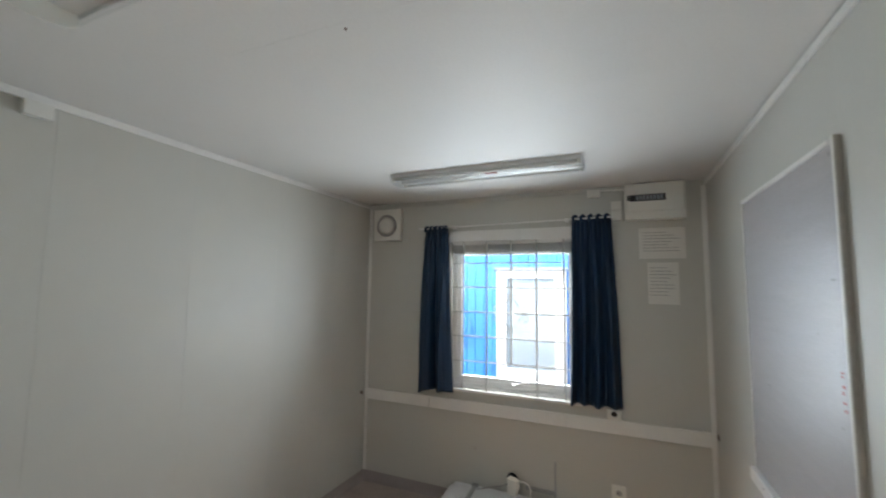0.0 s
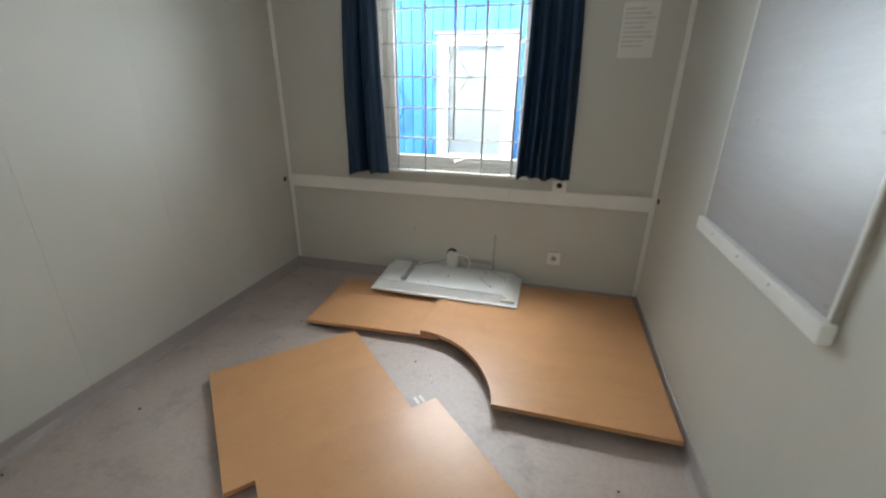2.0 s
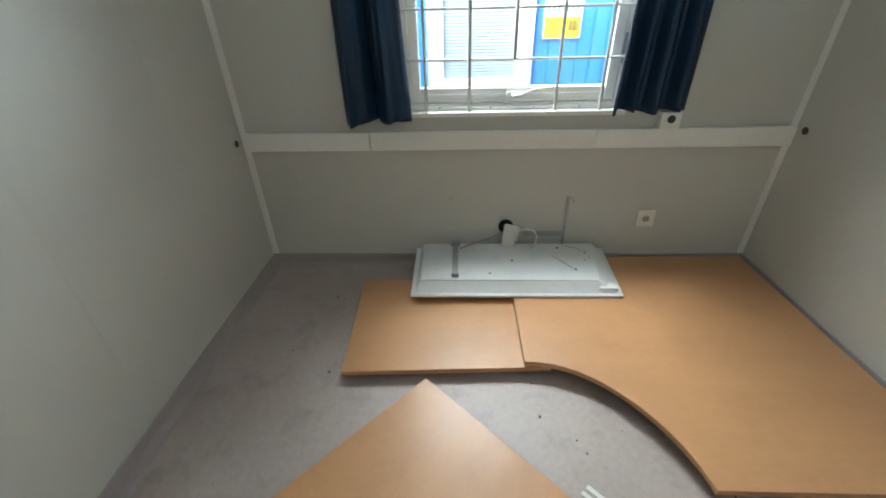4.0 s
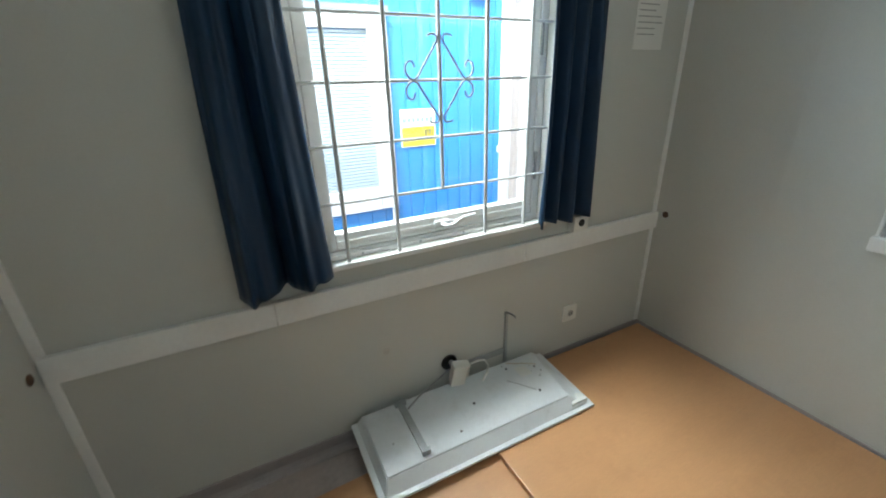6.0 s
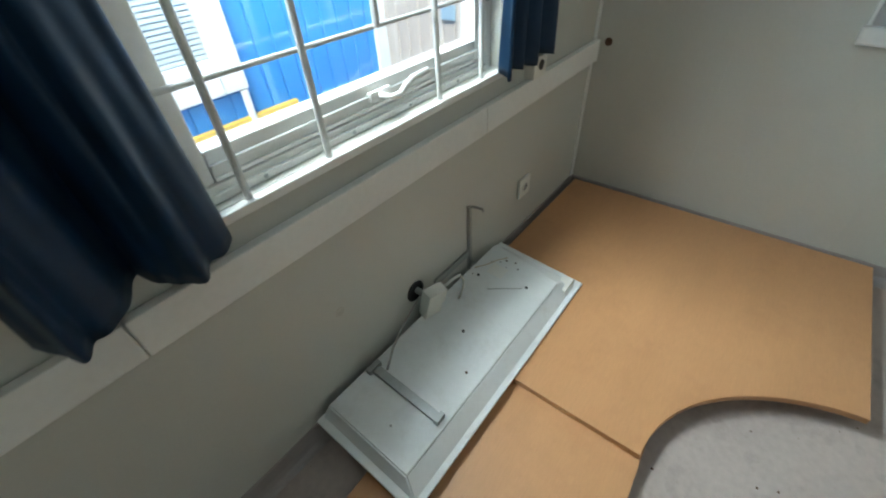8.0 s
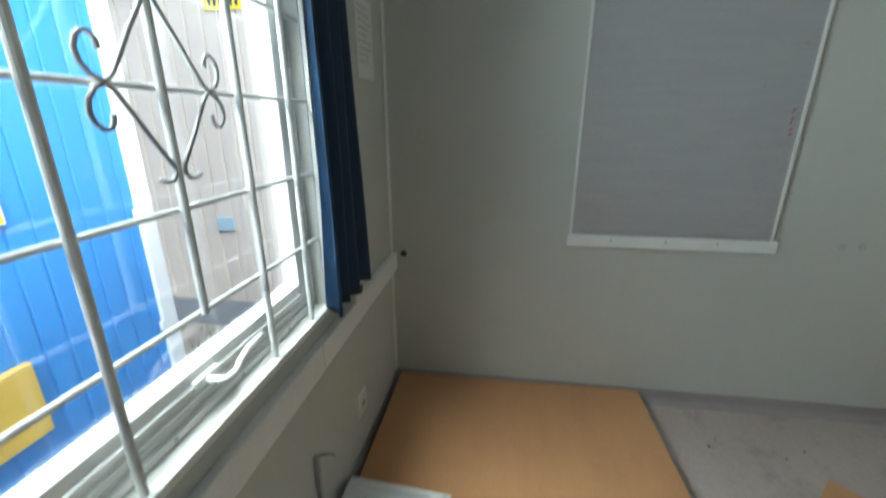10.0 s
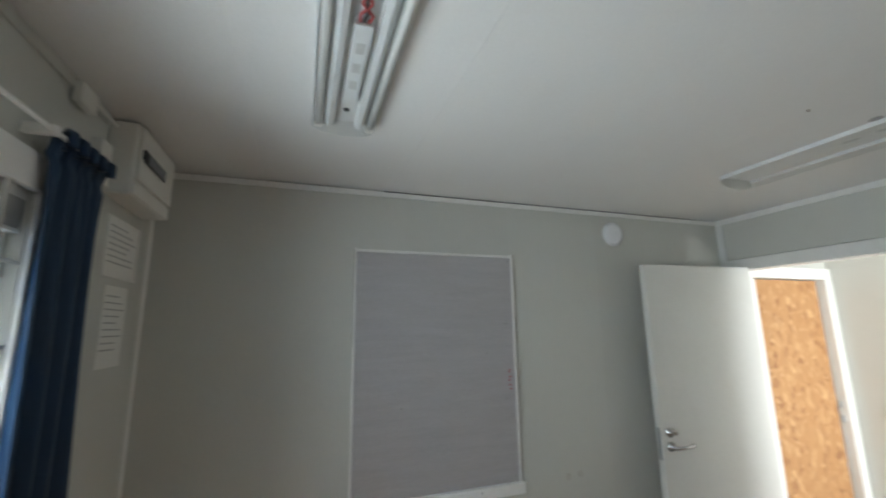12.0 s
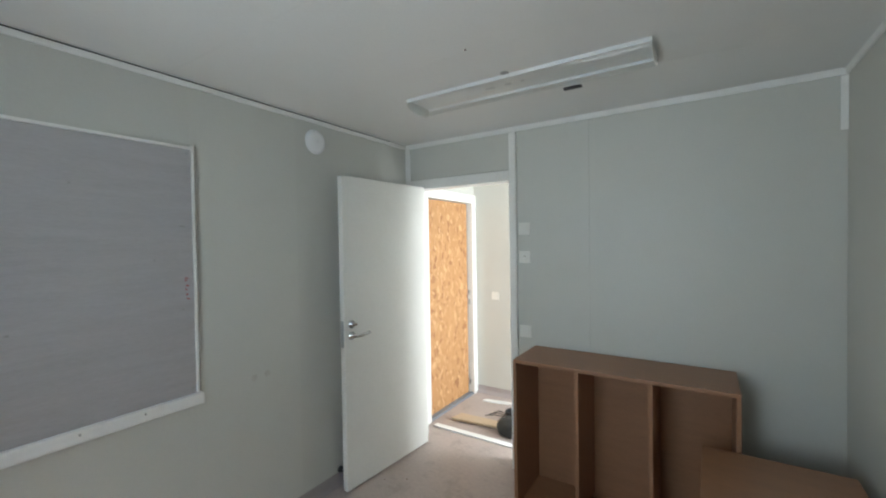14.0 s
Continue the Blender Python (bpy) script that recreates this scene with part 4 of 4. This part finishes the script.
for x in (0.162, -0.203):
    part("divider", B(x - 0.010, x + 0.010, KY0 + 0.0085, KY1 - 0.002, 0.0225, KZ - 0.0205, bevel=0.002), CARCASS, cab)

lowcab = thing("low_cabinet", "low brown wooden cabinet standing in the corner", "cabinet")
LX0, LX1, LY0, LY1, LZ = XL + 0.055, -0.42, 0.92, 1.55, 0.64
part("top", B(LX0, LX1, LY0, LY1, LZ - 0.022, LZ, bevel=0.002), CARCASS, lowcab)
part("side", B(LX0, LX0 + 0.018, LY0, LY1, 0, LZ - 0.0225), CARCASS, lowcab)
part("side", B(LX1 - 0.018, LX1, LY0, LY1, 0, LZ - 0.0225), CARCASS, lowcab)
part("back", B(LX0 + 0.0185, LX1 - 0.0185, LY0, LY0 + 0.01, 0, LZ - 0.0225), CARCASS, lowcab)
part("front", B(LX0 + 0.0185, LX1 - 0.0185, LY1 - 0.02, LY1 - 0.002, 0.02, LZ - 0.0225, bevel=0.002), CARCASS, lowcab)

# ---- corridor clutter ----
solid("threshold_plank", B(0.75, 1.56, 0.215, 0.272, 0.0, 0.012, bevel=0.002), WHITE, "long white painted strip lying on the corridor floor", "plank")
solid("loose_plank", prism([(1.49, 0.095), (1.0, 0.04), (1.03, -0.06), (1.46, -0.04)], 0.012, 0.03, 0.002), LINO, "pale wooden plank lying on the corridor floor", "plank")
solid("loose_plank", prism([(1.48, 0.075), (0.9, 0.01), (0.9, -0.03), (1.46, -0.01)], 0.0, 0.0115), EDGE, "dark batten under the pale plank", "plank")
solid("loose_strip", prism([(1.45, -0.44), (1.10, -0.50), (1.10, -0.55), (1.44, -0.49)], 0.0, 0.012), WHITE, "short white strip lying on the corridor floor", "plank")


def lump(name, c, r, mat, seed, label, category):
    bm = bmesh.new()
    bmesh.ops.create_icosphere(bm, subdivisions=3, radius=1)
    for v in bm.verts:
        k = 1 + 0.22 * noise.noise(v.co * 1.7 + Vector((seed, 0, 0)))
        v.co = Vector((c[0] + v.co.x * r[0] * k, c[1] + v.co.y * r[1] * k, max(0.0, c[2] + v.co.z * r[2] * k)))
    return solid(name, bm, mat, label, category, smooth=True)


lump("work_bag", (0.93, 0.06, 0.055), (0.12, 0.10, 0.085), DARKBAG, 2.0, "dark crumpled bag on the corridor floor", "bag")
coil = thing("cable_coil", "small coil of black cable on the corridor floor", "cable")
part("loops", tube([(1.02 + 0.07 * math.cos(a * 0.5), -0.22 + 0.07 * math.sin(a * 0.5), 0.012 + 0.0011 * a) for a in range(60)], 0.010), BLACK, coil, smooth=True)
for k in range(3):
    part("end", tube([(1.09, -0.22 + 0.03 * k, 0.03), (1.16, -0.21 + 0.05 * k, 0.05), (1.22 + 0.02 * k, -0.2 + 0.04 * k, 0.02)], 0.004), BLACK, coil)

# grit on the floor
rnd = random.Random(11)
bm = bmesh.new()
for k in range(110):
    x, y = rnd.uniform(-0.95, 1.58), rnd.uniform(0.95, 3.88)
    s = rnd.choice((0.001, 0.0012, 0.0015, 0.0025, 0.004))
    box(bm, x - s, x + s, y - s * rnd.uniform(0.5, 2), y + s, 0, s * 1.2)
solid("floor_grit", bm, RUST, "dark specks of grit scattered on the vinyl floor", "grit", kind="stuff")

# ---- outside ----
GZ = -0.75
solid("ground", B(-400, 400, -400, 400, GZ - 0.2, GZ), GRAVEL, "grey gravel ground around the cabins", "ground", kind="structure")

blue = thing("blue_cabin", "bright blue steel site cabin with a white framed window", "cabin")
BY = 5.17
part("body", B(-5.0, 1.45, BY + 0.02, BY + 2.4, GZ + 0.15, 2.26), BLUE, blue)


def rib_outline(x, z0, z1):
    """One flat upright board of the cladding, with narrow slanted sides."""
    return prism([(x, BY + 0.019), (x + 0.004, BY + 0.011), (x + 0.090, BY + 0.011), (x + 0.094, BY + 0.019)], z0, z1)


x = -2.0
while x < 1.44:
    if not (-0.15 < x + 0.05 < 0.58):
        part("rib", rib_outline(x, GZ + 0.2, 2.22), BLUE, blue)
    else:
        part("rib", rib_outline(x, GZ + 0.2, 0.64), BLUE, blue)
        part("rib", rib_outline(x, 1.86, 2.22), BLUE, blue)
    x += 0.1
part("corner_post", B(1.451, 1.54, BY - 0.01, BY + 0.12, GZ + 0.05, 2.26, bevel=0.006), WHITE, blue, "white steel corner post")
part("roof_edge", B(-5.0, 1.56, BY - 0.05, BY + 2.42, 2.325, 2.43, bevel=0.006), WHITE, blue, "white roof edge")
# shadow line under the roof edge, built as a grey strip
part("eaves_shadow", B(-5.0, 1.54, BY - 0.02, BY + 2.40, 2.261, 2.3245), GREYST, blue, "grey strip in place of the shadow line under the roof edge")
part("base_beam", B(-5.0, 1.45, BY - 0.01, BY + 0.018, GZ + 0.05, GZ + 0.19), GREYST, blue)
nw = part("window_frame", B(0.47, 0.585, BY - 0.035, BY + 0.018, 0.66, 1.85, bevel=0.006), WHITE, blue, "white window casing")
part("window_frame", B(-0.15, -0.04, BY - 0.035, BY + 0.018, 0.66, 1.85, bevel=0.006), WHITE, blue)
part("window_frame", B(-0.039, 0.469, BY - 0.035, BY + 0.018, 0.66, 0.81, bevel=0.006), WHITE, blue)
part("window_frame", B(-0.039, 0.469, BY - 0.035, BY + 0.018, 1.765, 1.85, bevel=0.006), WHITE, blue)
part("window_hood", B(-0.17, 0.60, BY - 0.05, BY + 0.018, 1.8505, 1.885, bevel=0.004), GREYST, blue, "grey drip rail")
for k in range(46):
    z = 0.815 + 0.0206 * k
    part("blind_slat", B(-0.038, 0.468, BY - 0.004, BY + 0.012, z, z + 0.016), DARKGLASS, blue)
part("vent", B(1.175, 1.32, BY - 0.02, BY + 0.003, 1.955, 2.12, bevel=0.004), WHITE, blue, "white louvred vent")
for k in range(6):
    part("louvre", B(1.19, 1.305, BY - 0.026, BY - 0.0202, 1.972 + 0.022 * k, 1.982 + 0.022 * k), PLASTIC, blue)
for z in (0.95, 2.0, 0.33):
    part("hinge", B(1.425, 1.45, BY - 0.015, BY + 0.003, z, z + 0.05, bevel=0.003), WHITE, blue)
part("yellow_panel", B(-0.5, 0.82, BY - 0.03, BY + 0.003, 0.22, 0.53, bevel=0.004), YELLOW, blue, "yellow painted panel")
part("pipe", C((0.56, BY - 0.02, 0.50), (0.56, BY - 0.02, 0.655), 0.018), WHITE, blue)

part("hose", tube([(-0.66, BY - 0.05, 1.50), (-0.60, BY - 0.06, 1.47), (-0.53, BY - 0.06, 1.40), (-0.49, BY - 0.06, 1.31), (-0.485, BY - 0.06, 1.24), (-0.51, BY - 0.06, 1.16), (-0.555, BY - 0.05, 1.10), (-0.58, BY - 0.03, 1.06)], 0.016), BLUE, blue, "bent blue hose", True)
for z in (1.49, 1.07):
    part("hose_clip", B(-0.66 if z > 1.2 else -0.60, -0.63 if z > 1.2 else -0.57, BY - 0.04, BY + 0.003, z, z + 0.03), WHITE, blue)

sign = thing("cabin_label", "white and yellow rental label stuck on the blue cabin", "label")
part("sheet", B(0.648, 0.905, BY - 0.003, BY + 0.0035, 1.055, 1.30), PAPER, sign)
part("yellow_field", B(0.655, 0.898, BY - 0.0042, BY - 0.0031, 1.06, 1.185), SIGNY, sign)
for k in range(7):
    part("logo_bar", B(0.665 + 0.033 * k, 0.688 + 0.033 * k, BY - 0.0042, BY - 0.0031, 1.215, 1.245), GREEN, sign)
for k in range(8):
    part("code_bar", B(0.815 + 0.009 * k, 0.815 + 0.009 * k + (0.006 if k % 3 else 0.003), BY - 0.0052, BY - 0.0043, 1.10, 1.165), BLACK, sign)


def lettering(text, at, size, mat, parent):
    data = bpy.data.curves.new("lettering", "FONT")
    data.body, data.size, data.extrude = text, size, 0.0004
    tmp = bpy.data.objects.new("lettering_source", data)
    scene.collection.objects.link(tmp)
    me = bpy.data.meshes.new_from_object(tmp.evaluated_get(bpy.context.evaluated_depsgraph_get()))
    bpy.data.objects.remove(tmp)
    me.materials.clear()
    me.materials.append(mat)
    ob = new("lettering", me)
    ob.parent = parent
    ob.matrix_basis = at
    return ob


lettering("W1549", pose(0.662, BY - 0.0048, 1.135, 90, 0, 0), 0.042, BLACK, sign)
lettering("2617", pose(0.662, BY - 0.0048, 1.082, 90, 0, 0), 0.042, BLACK, sign)

PALEGREY = material("pale_grey_steel", (0.36, 0.40, 0.44), 0.5, 0.08, 2, 40, 0.03)
PALEBLUE = material("pale_blue_plastic", (0.33, 0.47, 0.58), 0.4, 0.05, 4, 40, 0.0)
beige = thing("beige_cabin", "pale beige steel cabin with a yellow sign", "cabin")
EX = 3.35
part("body", B(EX + 0.02, EX + 3.0, 4.2, 13.0, GZ + 0.1, 2.53), BEIGE, beige)
y = 4.22
while y < 9.5:
    bm = prism([(EX + 0.019, y), (EX + 0.002, y + 0.008), (EX + 0.002, y + 0.15), (EX + 0.019, y + 0.158)], GZ + 0.3, 2.50)
    part("rib", bm, BEIGE, beige)
    y += 0.165
part("roof_edge", B(EX - 0.06, EX + 3.05, 4.15, 13.0, 2.531, 2.77, bevel=0.01), PALEGREY, beige, "grey roof edge")
part("corner_post", B(EX - 0.03, EX + 0.10, 5.40, 5.50, GZ + 0.05, 2.52, bevel=0.006), WHITE, beige)
part("window_frame", B(EX - 0.04, EX + 0.018, 5.2, 5.28, 0.3, 2.4, bevel=0.006), WHITE, beige)
part("base_beam", B(EX - 0.01, EX + 0.019, 4.2, 13.0, GZ + 0.0, GZ + 0.29), GREYST, beige)
part("meter_box", B(EX - 0.02, EX + 0.001, 6.02, 6.20, 0.345, 0.483, bevel=0.006), PALEBLUE, beige)
sg = thing("warning_sign", "small yellow sign with dark print on the beige cabin", "sign")
part("plate", B(EX - 0.008, EX + 0.0015, 5.635, 5.983, 2.32, 2.513), SIGNY, sg)
for k in range(6):
    part("print_bar", B(EX - 0.0095, EX - 0.0081, 5.66 + 0.05 * k, 5.69 + 0.05 * k, 2.345, 2.415), BLACK, sg)
    part("print_bar", B(EX - 0.0095, EX - 0.0081, 5.68 + 0.042 * k, 5.70 + 0.042 * k, 2.455, 2.48), BLACK, sg)
upper = thing("blue_cabin", "second blue steel cabin standing behind the beige one", "cabin")
part("body", B(EX + 3.6, EX + 6.5, 4.5, 16.0, GZ + 0.1, 5.2), BLUE, upper)
part("roof_edge", B(EX + 3.55, EX + 6.6, 4.4, 16.0, 5.201, 5.35), WHITE, upper)

rnd = random.Random(5)
bm = bmesh.new()
for k in range(500):
    x, y = rnd.uniform(1.7, 3.2), rnd.uniform(4.6, 7.0)
    h, a = rnd.uniform(0.06, 0.25), rnd.uniform(0, 6.28)
    dx, dy = 0.006 * math.cos(a), 0.006 * math.sin(a)
    lx, ly = rnd.uniform(-0.08, 0.08), rnd.uniform(-0.08, 0.08)
    v = [bm.verts.new(p) for p in ((x - dx, y - dy, GZ), (x + dx, y + dy, GZ), (x + dx / 2 + lx / 2, y + dy / 2 + ly / 2, GZ + h * 0.6), (x + lx, y + ly, GZ + h))]
    bm.faces.new(v[:3]), bm.faces.new((v[0], v[2], v[3]))
solid("weeds", bm, LEAF, "sparse yellowish weeds on the gravel", "weeds", kind="stuff")

# shell of this cabin seen from outside
roof = solid("roof_shell", B(XL - 0.16, XR + 0.16, YC - 0.16, YW + 0.14, H + 0.101, H + 0.22, bevel=0.01), GREYST, "grey roof of the cabin", "roof", kind="structure")
